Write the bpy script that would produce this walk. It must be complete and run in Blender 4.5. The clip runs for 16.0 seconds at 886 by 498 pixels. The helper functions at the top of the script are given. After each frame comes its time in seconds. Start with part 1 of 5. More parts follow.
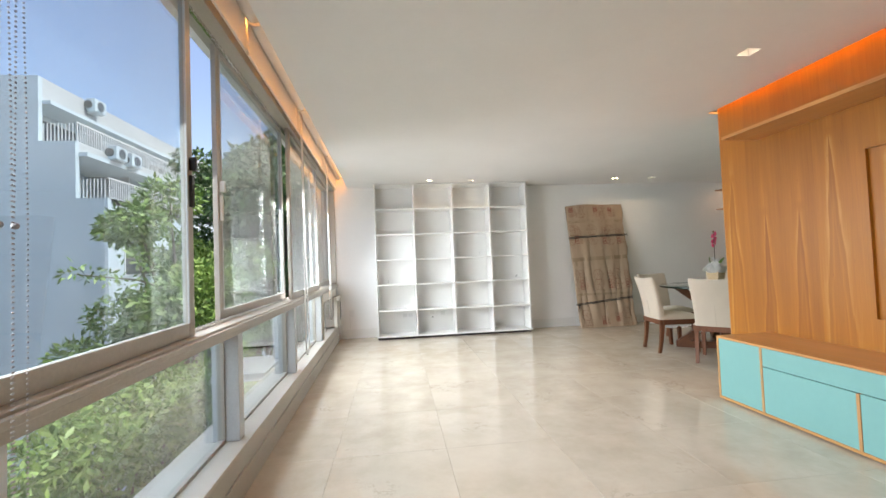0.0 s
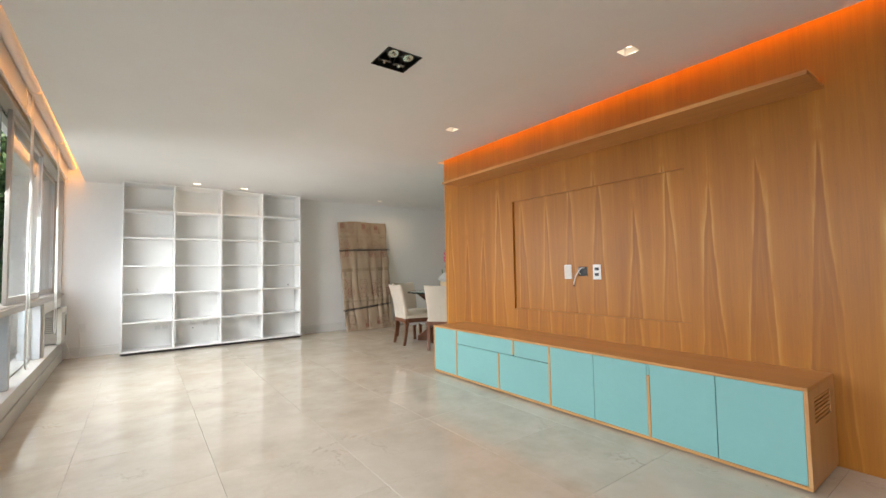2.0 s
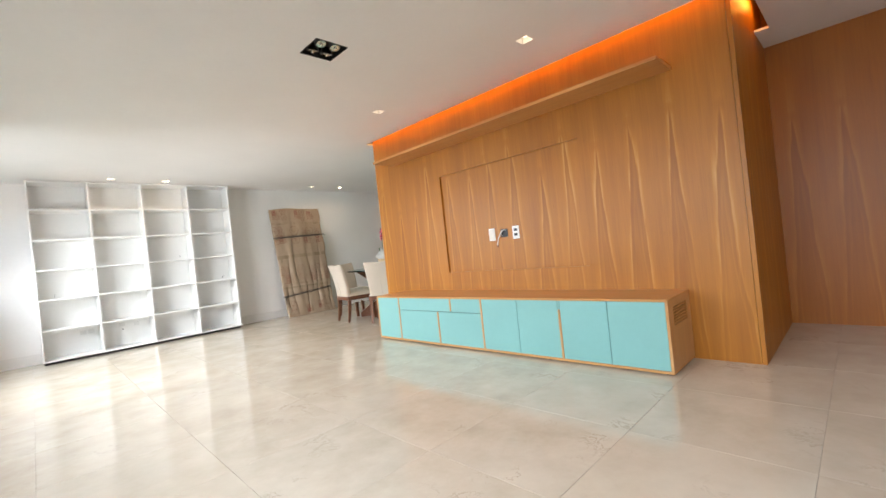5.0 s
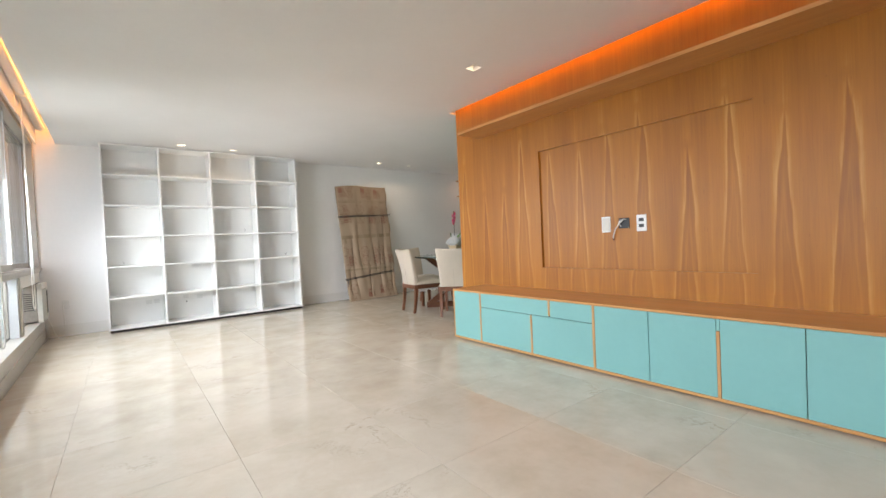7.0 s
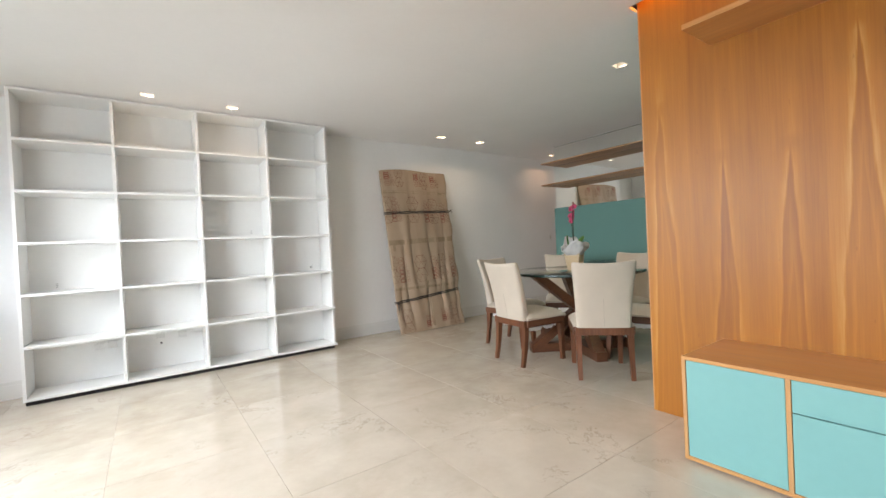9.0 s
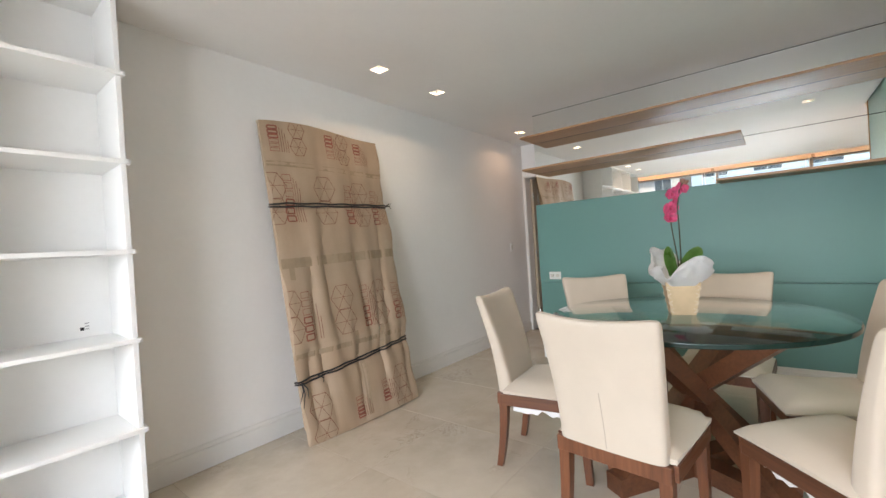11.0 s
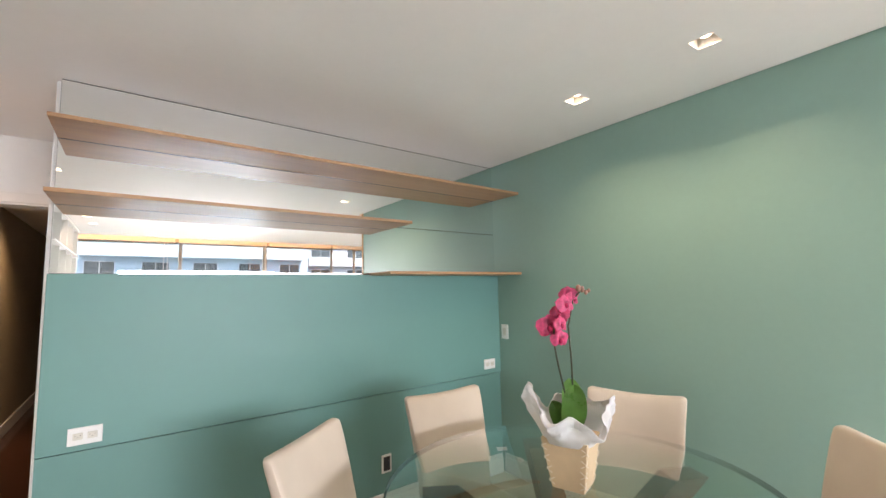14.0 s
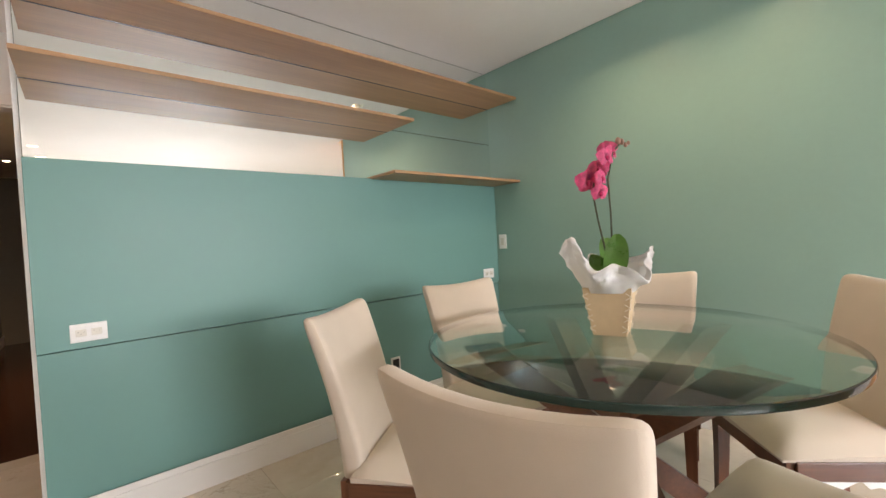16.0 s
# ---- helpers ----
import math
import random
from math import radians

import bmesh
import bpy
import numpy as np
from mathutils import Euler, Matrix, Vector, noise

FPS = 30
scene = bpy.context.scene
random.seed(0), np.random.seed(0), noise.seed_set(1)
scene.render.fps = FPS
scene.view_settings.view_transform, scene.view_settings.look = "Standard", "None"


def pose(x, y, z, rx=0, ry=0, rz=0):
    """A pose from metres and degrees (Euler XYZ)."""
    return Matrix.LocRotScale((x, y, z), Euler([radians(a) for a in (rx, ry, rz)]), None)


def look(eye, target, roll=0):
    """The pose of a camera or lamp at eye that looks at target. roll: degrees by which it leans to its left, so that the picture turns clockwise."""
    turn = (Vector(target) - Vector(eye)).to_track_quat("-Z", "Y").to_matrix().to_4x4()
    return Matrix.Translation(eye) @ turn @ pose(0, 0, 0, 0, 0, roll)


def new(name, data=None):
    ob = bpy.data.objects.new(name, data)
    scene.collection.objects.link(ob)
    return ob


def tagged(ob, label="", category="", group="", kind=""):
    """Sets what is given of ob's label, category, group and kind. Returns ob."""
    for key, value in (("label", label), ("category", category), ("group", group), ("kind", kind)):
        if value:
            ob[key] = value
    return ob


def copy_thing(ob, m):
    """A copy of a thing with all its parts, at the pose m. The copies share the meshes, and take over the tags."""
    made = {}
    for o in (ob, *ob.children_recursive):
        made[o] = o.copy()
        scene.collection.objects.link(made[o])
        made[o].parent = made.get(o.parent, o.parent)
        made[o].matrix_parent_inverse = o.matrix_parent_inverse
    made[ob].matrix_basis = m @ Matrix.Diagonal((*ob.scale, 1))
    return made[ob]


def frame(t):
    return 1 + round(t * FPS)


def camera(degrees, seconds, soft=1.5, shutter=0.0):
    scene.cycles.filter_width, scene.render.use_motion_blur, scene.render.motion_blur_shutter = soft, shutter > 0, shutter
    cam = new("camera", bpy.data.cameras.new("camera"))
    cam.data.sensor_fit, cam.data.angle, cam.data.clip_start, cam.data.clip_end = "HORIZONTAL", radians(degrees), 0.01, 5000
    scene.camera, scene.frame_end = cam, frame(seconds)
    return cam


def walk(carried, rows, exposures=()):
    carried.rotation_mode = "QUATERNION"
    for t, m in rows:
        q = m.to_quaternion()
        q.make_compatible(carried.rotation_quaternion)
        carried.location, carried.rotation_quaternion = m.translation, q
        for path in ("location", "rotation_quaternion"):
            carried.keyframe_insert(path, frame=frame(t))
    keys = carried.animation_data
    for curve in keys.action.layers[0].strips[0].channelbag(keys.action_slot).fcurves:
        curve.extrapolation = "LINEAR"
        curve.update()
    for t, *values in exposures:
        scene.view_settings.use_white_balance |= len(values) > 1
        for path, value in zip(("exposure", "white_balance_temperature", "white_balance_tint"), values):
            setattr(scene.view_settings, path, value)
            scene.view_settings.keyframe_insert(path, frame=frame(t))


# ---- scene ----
cam = camera(93.5, 16.0)

# ---- camera and walk ----
PATH = [
    (0, (1.071, 1.131, 1.214), (1.297, 3.117, 1.281), -2.2),
    (0.5, (1.074, 0.884, 1.226), (1.649, 2.799, 1.28), -2.3),
    (1, (0.964, 0.726, 1.201), (1.928, 2.477, 1.253), -2.8),
    (1.5, (0.892, 0.574, 1.207), (2.051, 2.203, 1.271), -2.4),
    (2, (0.986, 0.383, 1.154), (2.156, 2.003, 1.254), -1.1),
    (2.5, (0.945, 0.287, 1.154), (2.111, 1.909, 1.264), -1.4),
    (3, (0.809, 0.22, 1.118), (2.047, 1.788, 1.215), -2.3),
    (3.5, (0.755, 0.125, 1.08), (2.098, 1.605, 1.152), -3.0),
    (4, (0.722, 0.068, 1.056), (2.113, 1.504, 1.09), -7.3),
    (6.3, (0.701, 0.292, 1.001), (2.099, 1.721, 0.939), -2.9),
    (6.5, (0.795, 0.43, 1.015), (2.148, 1.902, 0.956), -2.9),
    (7, (0.95, 0.889, 1.04), (2.163, 2.479, 1.0), -2.6),
    (7.5, (1.113, 1.49, 1.075), (2.231, 3.148, 1.052), -2.4),
    (8, (1.254, 2.138, 1.073), (2.308, 3.838, 1.067), -2.4),
    (10.5, (2.344, 5.081, 1.234), (3.801, 6.452, 1.204), -3.6),
    (11, (2.694, 5.642, 1.229), (4.256, 6.89, 1.217), -3.6),
    (11.5, (3.063, 6.127, 1.23), (4.815, 7.092, 1.217), -3.1),
    (12, (3.467, 6.506, 1.228), (5.329, 7.235, 1.214), -3.1),
    (12.5, (3.791, 6.8, 1.273), (5.79, 6.846, 1.24), -2.4),
    (13, (4.019, 6.978, 1.373), (5.919, 6.354, 1.358), -1.5),
    (13.5, (4.163, 7.126, 1.512), (5.926, 6.193, 1.65), -0.6),
    (14, (4.164, 7.284, 1.488), (5.76, 6.095, 1.682), -1.3),
    (14.5, (4.095, 7.397, 1.384), (5.626, 6.125, 1.581), -1.8),
    (15, (4.037, 7.454, 1.261), (5.554, 6.155, 1.377), -2.1),
    (15.5, (4.054, 7.455, 1.162), (5.586, 6.17, 1.147), -2.9),
    (16, (4.388, 7.436, 1.169), (5.9, 6.128, 1.126), -3.2),
]
EXPOSURES = [(0, 1.0, 6900, 16), (1, 0.80, 7350, 18), (2, 0.93, 7050, 17), (3, 0.83, 6950, 17), (3.5, 0.9, 6950, 17), (4, 1.3, 6950, 17), (6.5, 1.12, 6800, 17), (8, 0.9, 6900, 17), (10.5, 1.3, 6750, 18), (11.5, 1.5, 6850, 20), (12.5, 2.08, 7050, 24), (14, 1.92, 6850, 23), (15, 1.85, 6850, 23), (15.5, 1.97, 6950, 22), (16, 1.78, 7300, 24)]
walk(cam, [(t, look(eye, target, roll)) for t, eye, target, roll in PATH], EXPOSURES)

# ---- world, sun, large lights ----
world = bpy.data.worlds.new("sky")
scene.world = world
world.use_nodes = True
wnt = world.node_tree
sky = wnt.nodes.new("ShaderNodeTexSky")
sky.sky_type = "NISHITA"
sky.sun_disc = False
sky.sun_elevation = radians(60)
sky.sun_rotation = radians(101)
sky.air_density, sky.dust_density, sky.ozone_density = 1.0, 2.4, 1.4
wnt.links.new(sky.outputs[0], wnt.nodes["Background"].inputs[0])
wnt.nodes["Background"].inputs[1].default_value = 0.15

sun_data = bpy.data.lights.new("sun", "SUN")
sun_data.energy, sun_data.angle, sun_data.color = 3.2, radians(4), (1.0, 0.95, 0.88)
sun = new("sun", sun_data)
sun.matrix_world = look((10, -2, 17.7), (0, 0, 0))


def area_lamp(name, m, sx, sy, watts, color, spread=180):
    d = bpy.data.lights.new(name, "AREA")
    d.shape, d.size, d.size_y, d.energy, d.color = "RECTANGLE", sx, sy, watts, color
    d.spread = radians(spread)
    ob = new(name, d)
    ob.matrix_world = m
    return ob


def spot_lamp(name, at, target, watts, color, angle=110, size=0.04):
    d = bpy.data.lights.new(name, "SPOT")
    d.energy, d.color, d.spot_size, d.spot_blend, d.shadow_soft_size = watts, color, radians(angle), 1.0, size
    ob = new(name, d)
    ob.matrix_world = look(at, target)
    return ob


ORANGE = (1.0, 0.46, 0.07)
WARM = (1.0, 0.82, 0.62)
H = 2.55          # ceiling
TOP = 2.92        # slab above the coves
XW = 0.10         # inner face of the window wall
YB = 8.35         # bookcase wall
XT = 4.20         # face of the veneered block
YS, YN = 0.61, 4.77   # the block's two ends
XP = 6.76         # green panel
XM = 6.795        # mirror above it
YP = 7.60         # end of the green panel
XD = 7.95         # corridor door
YBACK = -1.7
XE = 5.65         # veneered wall in shaded tones

for y0, y1, watts, tilt, spread in ((-1.6, 1.6, 24, -52, 112), (1.6, 4.9, 25, -52, 112), (4.9, 7.5, 47, -58, 124)):
    area_lamp("window_daylight", Matrix.Translation((-0.10, (y0 + y1) / 2, 1.50)) @ pose(0, 0, 0, 0, tilt, 0), 1.05, y1 - y0,
              watts, (0.85, 0.945, 1.0), spread)
# sky light that falls slantwise through the last window onto the bookcase wall
area_lamp("window_daylight", Matrix.Translation((-0.50, 5.35, 1.18)) @ pose(0, 0, 0, 0, -88, 46), 0.60, 1.15, 11, (0.85, 0.945, 1.0), 130)
area_lamp("cove_strip", Matrix.Translation((4.112, (YS + YN) / 2, 2.76)) @ pose(0, 0, 0, 0, -75, 0), 0.04, YN - YS, 11.5, ORANGE)
area_lamp("cove_strip", Matrix.Translation((4.64, YS - 0.085, 2.76)) @ pose(0, 0, 0, 75, 0, 0), 1.0, 0.04, 1.8, ORANGE)
area_lamp("cove_strip", Matrix.Translation((0.375, (YBACK + YB) / 2, 2.76)) @ pose(0, 0, 0, 0, 75, 1.1), 0.04, YB - YBACK - 0.2, 16, (1.0, 0.40, 0.09))

# ---- materials ----


class Nodes:
    """A small hand for building node trees."""

    def __init__(self, name):
        self.m = bpy.data.materials.new(name)
        self.m.use_nodes = True
        self.t = self.m.node_tree
        self.bsdf = self.t.nodes["Principled BSDF"]
        self.out = self.t.nodes["Material Output"]

    def set(self, node, key, value):
        if isinstance(value, bpy.types.NodeSocket):
            self.t.links.new(value, node.inputs[key])
        else:
            node.inputs[key].default_value = value

    def add(self, kind, ins=None, out=0, **props):
        n = self.t.nodes.new("ShaderNode" + kind)
        for k, v in props.items():
            if k == "operation":
                n.operation = v
            elif k == "blend":
                n.data_type, n.blend_type = "RGBA", v
            elif k == "dims":
                n.noise_dimensions = v
            elif k == "feature":
                n.feature = v
            elif k == "normalize":
                n.normalize = v
        for k, v in (ins or {}).items():
            self.set(n, k, v)
        return n.outputs[out]

    def math(self, op, a, b=0.0, c=0.0):
        return self.add("Math", {0: a, 1: b, 2: c}, operation=op)

    def coords(self, scale=(1, 1, 1), kind=3):
        c = self.t.nodes.new("ShaderNodeTexCoord").outputs[kind]
        return self.add("Mapping", {0: c, "Scale": scale})

    def noise(self, scale, detail=4.0, rough=0.55, vec=None, out=0):
        ins = {"Scale": scale, "Detail": detail, "Roughness": rough}
        ins["Vector"] = vec if vec is not None else self.coords()
        return self.add("TexNoise", ins, out)

    def ramp(self, fac, stops):
        n = self.t.nodes.new("ShaderNodeValToRGB")
        e = n.color_ramp.elements
        while len(e) < len(stops):
            e.new(0.5)
        for k, (p, c) in zip(e, stops):
            k.position, k.color = p, (*c, 1)
        self.set(n, 0, fac)
        return n.outputs[0]

    def mix(self, fac, a, b, blend="MIX"):
        n = self.t.nodes.new("ShaderNodeMix")
        n.data_type, n.blend_type = "RGBA", blend
        for k, v in ((0, fac), (6, a), (7, b)):
            if not isinstance(v, bpy.types.NodeSocket) and k > 0 and len(v) == 3:
                v = (*v, 1)
            self.set(n, k, v)
        return n.outputs[2]

    def range(self, v, a, b, c, d):
        return self.add("MapRange", {0: v, 1: a, 2: b, 3: c, 4: d})

    def bump(self, height, strength=0.2, distance=0.01):
        self.set(self.bsdf, "Normal", self.add("Bump", {"Strength": strength, "Distance": distance, "Height": height}))

    def finish(self, color=None, rough=None, metal=None, **more):
        for k, v in (("Base Color", color), ("Roughness", rough), ("Metallic", metal), *more.items()):
            if v is not None:
                if k == "Base Color" and not isinstance(v, bpy.types.NodeSocket):
                    v = (*v, 1)
                self.set(self.bsdf, k.replace("_", " "), v)
        return self.m


def paint(name, color, rough=0.5, mottle=0.05, grain=0.06, grain_scale=220, big=1.3):
    n = Nodes(name)
    a = n.noise(big, 3)
    b = n.noise(26, 4)
    lo = tuple(c * (1 - mottle) for c in color)
    hi = tuple(min(1, c * (1 + mottle)) for c in color)
    col = n.mix(n.range(n.math("ADD", n.math("MULTIPLY", a, 0.7), n.math("MULTIPLY", b, 0.3)), 0.35, 0.65, 0, 1), lo, hi)
    n.bump(n.noise(grain_scale, 3), grain, 0.004)
    return n.finish(col, n.range(b, 0.3, 0.7, rough - 0.06, rough + 0.06))


def plain(name, color, rough=0.4, metal=0.0, bump=0.0, scale=60, mottle=0.08, **more):
    n = Nodes(name)
    a = n.noise(scale, 4)
    col = n.mix(n.range(a, 0.3, 0.7, 0, 1), tuple(c * (1 - mottle) for c in color), tuple(min(1, c * (1 + mottle)) for c in color))
    if bump:
        n.bump(a, bump, 0.005)
    return n.finish(col, n.range(a, 0.3, 0.7, max(0.02, rough - 0.05), rough + 0.05), metal, **more)


def glow(name, color, strength):
    n = Nodes(name)
    return n.finish(color, 0.4, **{"Emission Color": (*color, 1), "Emission Strength": strength})


def veneer(name, tones, pitch=0.30, rough=0.42):
    """Flat-cut veneer: leaves side by side, each with one slender flame, and a fine upright fibre."""
    n = Nodes(name)
    c = n.t.nodes.new("ShaderNodeTexCoord").outputs[3]
    s = n.t.nodes.new("ShaderNodeSeparateXYZ")
    n.set(s, 0, c)
    u = n.math("DIVIDE", n.math("ADD", s.outputs[0], s.outputs[1]), pitch)
    leaf = n.math("FLOOR", u)
    rnd = n.add("TexWhiteNoise", {"Vector": n.add("CombineXYZ", {0: leaf})}, 0)
    z = s.outputs[2]
    a = n.math("SUBTRACT", n.math("FRACT", u), n.math("ADD", 0.44, n.math("MULTIPLY", rnd, 0.12)))
    warp = n.noise(1.0, 3, 0.5, n.coords((3.0, 3.0, 0.9)))
    wob = n.noise(1.0, 3, 0.6, n.coords((34, 34, 2.4)))
    lean = n.math("ADD", n.math("MULTIPLY", n.math("SUBTRACT", warp, 0.5), 0.34), n.math("MULTIPLY", n.math("SUBTRACT", wob, 0.5), 0.07))
    a2 = n.math("ABSOLUTE", n.math("ADD", a, lean))
    apex = n.math("ADD", 1.55, n.math("MULTIPLY", rnd, 0.55))
    drop = n.math("MAXIMUM", n.math("SUBTRACT", apex, z), 0.0)
    half = n.math("ADD", n.math("MULTIPLY", n.math("POWER", drop, 0.5), 0.055), n.math("MULTIPLY", drop, 0.15))
    d = n.math("SUBTRACT", half, a2)
    below = n.range(drop, 0.0, 0.08, 0.0, 1.0)
    inside = n.range(d, 0.0, 0.030, 0.0, 1.0)
    patchy = n.range(n.noise(1.0, 4, 0.6, n.coords((11, 11, 1.8))), 0.34, 0.66, 0.25, 1.0)
    line = n.math("MULTIPLY", n.math("POWER", n.range(d, -0.16, 0.008, 0.0, 1.0), 2.2), n.math("SUBTRACT", 1.0, inside))
    line = n.math("MULTIPLY", n.math("MULTIPLY", line, below), n.math("MULTIPLY", patchy, n.range(drop, 0.5, 1.9, 1.0, 0.55)))
    second = n.math("SUBTRACT", d, 0.12)
    nested = n.math("MULTIPLY", n.range(second, -0.05, 0.0, 0.0, 1.0), n.range(second, 0.0, 0.02, 1.0, 0.0))
    core = n.math("MULTIPLY", n.math("MULTIPLY", inside, n.range(d, 0.03, 0.22, 1.0, 0.35)), n.math("MULTIPLY", below, n.range(drop, 0.1, 1.5, 1.0, 0.45)))
    above = n.math("SUBTRACT", z, apex)
    plume = n.math("MULTIPLY", n.range(a2, 0.0, 0.15, 1.0, 0.0), n.math("MULTIPLY", n.range(above, -0.03, 0.03, 0.0, 1.0), n.range(above, 0.0, 0.40, 1.0, 0.0)))
    fine = n.noise(1.0, 5, 0.65, n.coords((150, 150, 3.5)))
    streak = n.noise(1.0, 4, 0.6, n.coords((38, 38, 1.1)))
    broad = n.noise(1.0, 4, 0.55, n.coords((6, 6, 0.7)))
    f = n.math("ADD", n.math("MULTIPLY", line, 0.36), n.math("MULTIPLY", nested, 0.08))
    f = n.math("ADD", f, n.math("SUBTRACT", n.math("MULTIPLY", plume, 0.15), n.math("MULTIPLY", core, 0.11)))
    f = n.math("ADD", f, n.math("ADD", n.math("MULTIPLY", fine, 0.22), n.math("ADD", n.math("MULTIPLY", streak, 0.20), n.math("MULTIPLY", broad, 0.30))))
    f = n.math("ADD", f, n.math("MULTIPLY", n.math("SUBTRACT", rnd, 0.5), 0.07))
    col = n.ramp(n.range(f, 0.12, 0.86, 0, 1), [(0.0, tones[0]), (0.45, tones[1]), (1.0, tones[2])])
    fleck = n.math("MULTIPLY", n.range(n.noise(1.0, 2, 0.5, n.coords((60, 60, 14))), 0.70, 0.76, 0.0, 1.0), 0.35)
    n.bump(fine, 0.08, 0.003)
    return n.finish(n.mix(fleck, col, tones[0]), n.range(fine, 0.3, 0.7, rough - 0.06, rough + 0.08))


def grained(name, dark, light, axis=2, rough=0.38, scale=1.0):
    """Solid or veneered wood with a straight grain along one axis of the part."""
    n = Nodes(name)
    k = [70 * scale] * 3
    k[axis] = 3.5 * scale
    fibre = n.noise(1.0, 5, 0.6, n.coords(tuple(k)))
    k2 = [9 * scale] * 3
    k2[axis] = 0.9 * scale
    wave = n.noise(1.0, 3, 0.5, n.coords(tuple(k2)))
    f = n.math("ADD", n.math("MULTIPLY", fibre, 0.55), n.math("MULTIPLY", wave, 0.45))
    col = n.mix(n.range(f, 0.33, 0.66, 0, 1), dark, light)
    n.bump(fibre, 0.1, 0.002)
    return n.finish(col, n.range(fibre, 0.3, 0.7, rough - 0.07, rough + 0.08))


def marble(name):
    n = Nodes(name)
    rnd = n.t.nodes.new("ShaderNodeObjectInfo").outputs["Random"]
    geo = n.t.nodes.new("ShaderNodeNewGeometry").outputs[0]
    vec = n.add("VectorMath", {0: geo, 1: n.add("CombineXYZ", {0: n.math("MULTIPLY", rnd, 0.8), 1: n.math("MULTIPLY", rnd, 0.6), 2: rnd})}, operation="ADD")
    big = n.noise(1.1, 5, 0.6, vec)
    cloud = n.noise(3.4, 6, 0.62, vec)
    fine = n.noise(38, 5, 0.6, vec)
    warped = n.add("VectorMath", {0: vec, 1: n.add("VectorMath", {0: n.noise(2.4, 4, 0.5, vec, 1), "Scale": 0.9}, operation="SCALE")}, operation="ADD")
    vein = n.math("ABSOLUTE", n.math("SUBTRACT", n.noise(1.5, 7, 0.68, warped), 0.5))
    vmask = n.range(vein, 0.0, 0.012, 1.0, 0.0)
    vmask = n.math("MULTIPLY", vmask, n.range(n.noise(2.2, 3, 0.5, vec), 0.54, 0.66, 0.0, 0.5))
    stain = n.range(n.noise(0.9, 5, 0.7, warped), 0.56, 0.74, 0.0, 0.45)
    base = n.mix(n.range(cloud, 0.3, 0.7, 0, 1), (0.47, 0.405, 0.315), (0.64, 0.575, 0.475))
    base = n.mix(n.range(big, 0.35, 0.7, 0.0, 0.55), base, (0.655, 0.60, 0.515))
    base = n.mix(n.math("MULTIPLY", fine, 0.18), base, (0.50, 0.42, 0.33))
    base = n.mix(n.math("MULTIPLY", rnd, 0.25), base, (0.60, 0.51, 0.40))
    base = n.mix(stain, base, (0.47, 0.37, 0.27))
    col = n.mix(vmask, base, (0.25, 0.18, 0.12))
    n.bump(n.noise(5.0, 3, 0.5, vec), 0.02, 0.02)
    return n.finish(col, n.range(cloud, 0.3, 0.7, 0.05, 0.12), **{"IOR": 1.6})


def pane(name, tint, gloss=1.0, rough=0.0):
    """Clear sheet glass: a tinted see-through layer with a mirror layer on top by Fresnel."""
    n = Nodes(name)
    n.t.nodes.remove(n.bsdf)
    tr = n.add("BsdfTransparent", {0: (*tint, 1)})
    gl = n.add("BsdfGlossy", {"Color": (gloss, gloss, gloss, 1), "Roughness": rough})
    lw = n.add("LayerWeight", {"Blend": 0.5}, 1)
    fr = n.math("ADD", 0.07, n.math("MULTIPLY", n.math("POWER", lw, 4.0), 0.90))
    sh = n.add("MixShader", {0: fr, 1: tr, 2: gl})
    n.t.links.new(sh, n.out.inputs[0])
    return n.m


WALL = paint("white_wall_paint", (0.86, 0.85, 0.83), 0.55, 0.025)
CEIL = paint("ceiling_paint", (0.88, 0.87, 0.86), 0.7, 0.02)
GREEN = paint("green_wall_paint", (0.245, 0.405, 0.350), 0.42, 0.04, 0.03)
LACQUER = paint("green_lacquer_panel", (0.130, 0.292, 0.266), 0.46, 0.03, 0.01)
TEAL = paint("teal_lacquer", (0.205, 0.455, 0.435), 0.38, 0.04, 0.03)
TRIMW = paint("white_trim_paint", (0.80, 0.79, 0.76), 0.35, 0.02, 0.02)
SHELFW = paint("white_shelf_lacquer", (0.89, 0.89, 0.87), 0.4, 0.02, 0.02)
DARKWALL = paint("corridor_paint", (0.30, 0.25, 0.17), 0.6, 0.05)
VENEER = veneer("oak_veneer", ((0.25, 0.074, 0.006), (0.46, 0.172, 0.015), (0.70, 0.40, 0.11)))
# the east wall's shade is put into these darker veneer tones
VENEER_SHADED = veneer("oak_veneer_shaded_side", ((0.27, 0.075, 0.008), (0.42, 0.135, 0.014), (0.56, 0.24, 0.05)), 0.33)
OAK = grained("oak_edge", (0.48, 0.215, 0.065), (0.64, 0.33, 0.115), 1)
OAK_UP = grained("oak_upright", (0.48, 0.23, 0.085), (0.64, 0.36, 0.15), 2)
SHELFOAK = grained("brown_oak_shelf", (0.33, 0.175, 0.085), (0.50, 0.29, 0.15), 1, 0.45)
WALNUT = grained("dark_walnut", (0.085, 0.030, 0.014), (0.20, 0.075, 0.034), 2, 0.35)
WALNUT_H = grained("dark_walnut_beam", (0.075, 0.028, 0.014), (0.17, 0.065, 0.03), 0, 0.35)
DARKFLOOR = grained("dark_wood_floor", (0.030, 0.012, 0.007), (0.07, 0.028, 0.015), 0, 0.15)
MARBLE = marble("beige_marble")
GROUT = plain("tile_joint", (0.42, 0.37, 0.30), 0.8)
SILL = paint("pale_stone_sill", (0.52, 0.485, 0.43), 0.4, 0.08, 0.05)
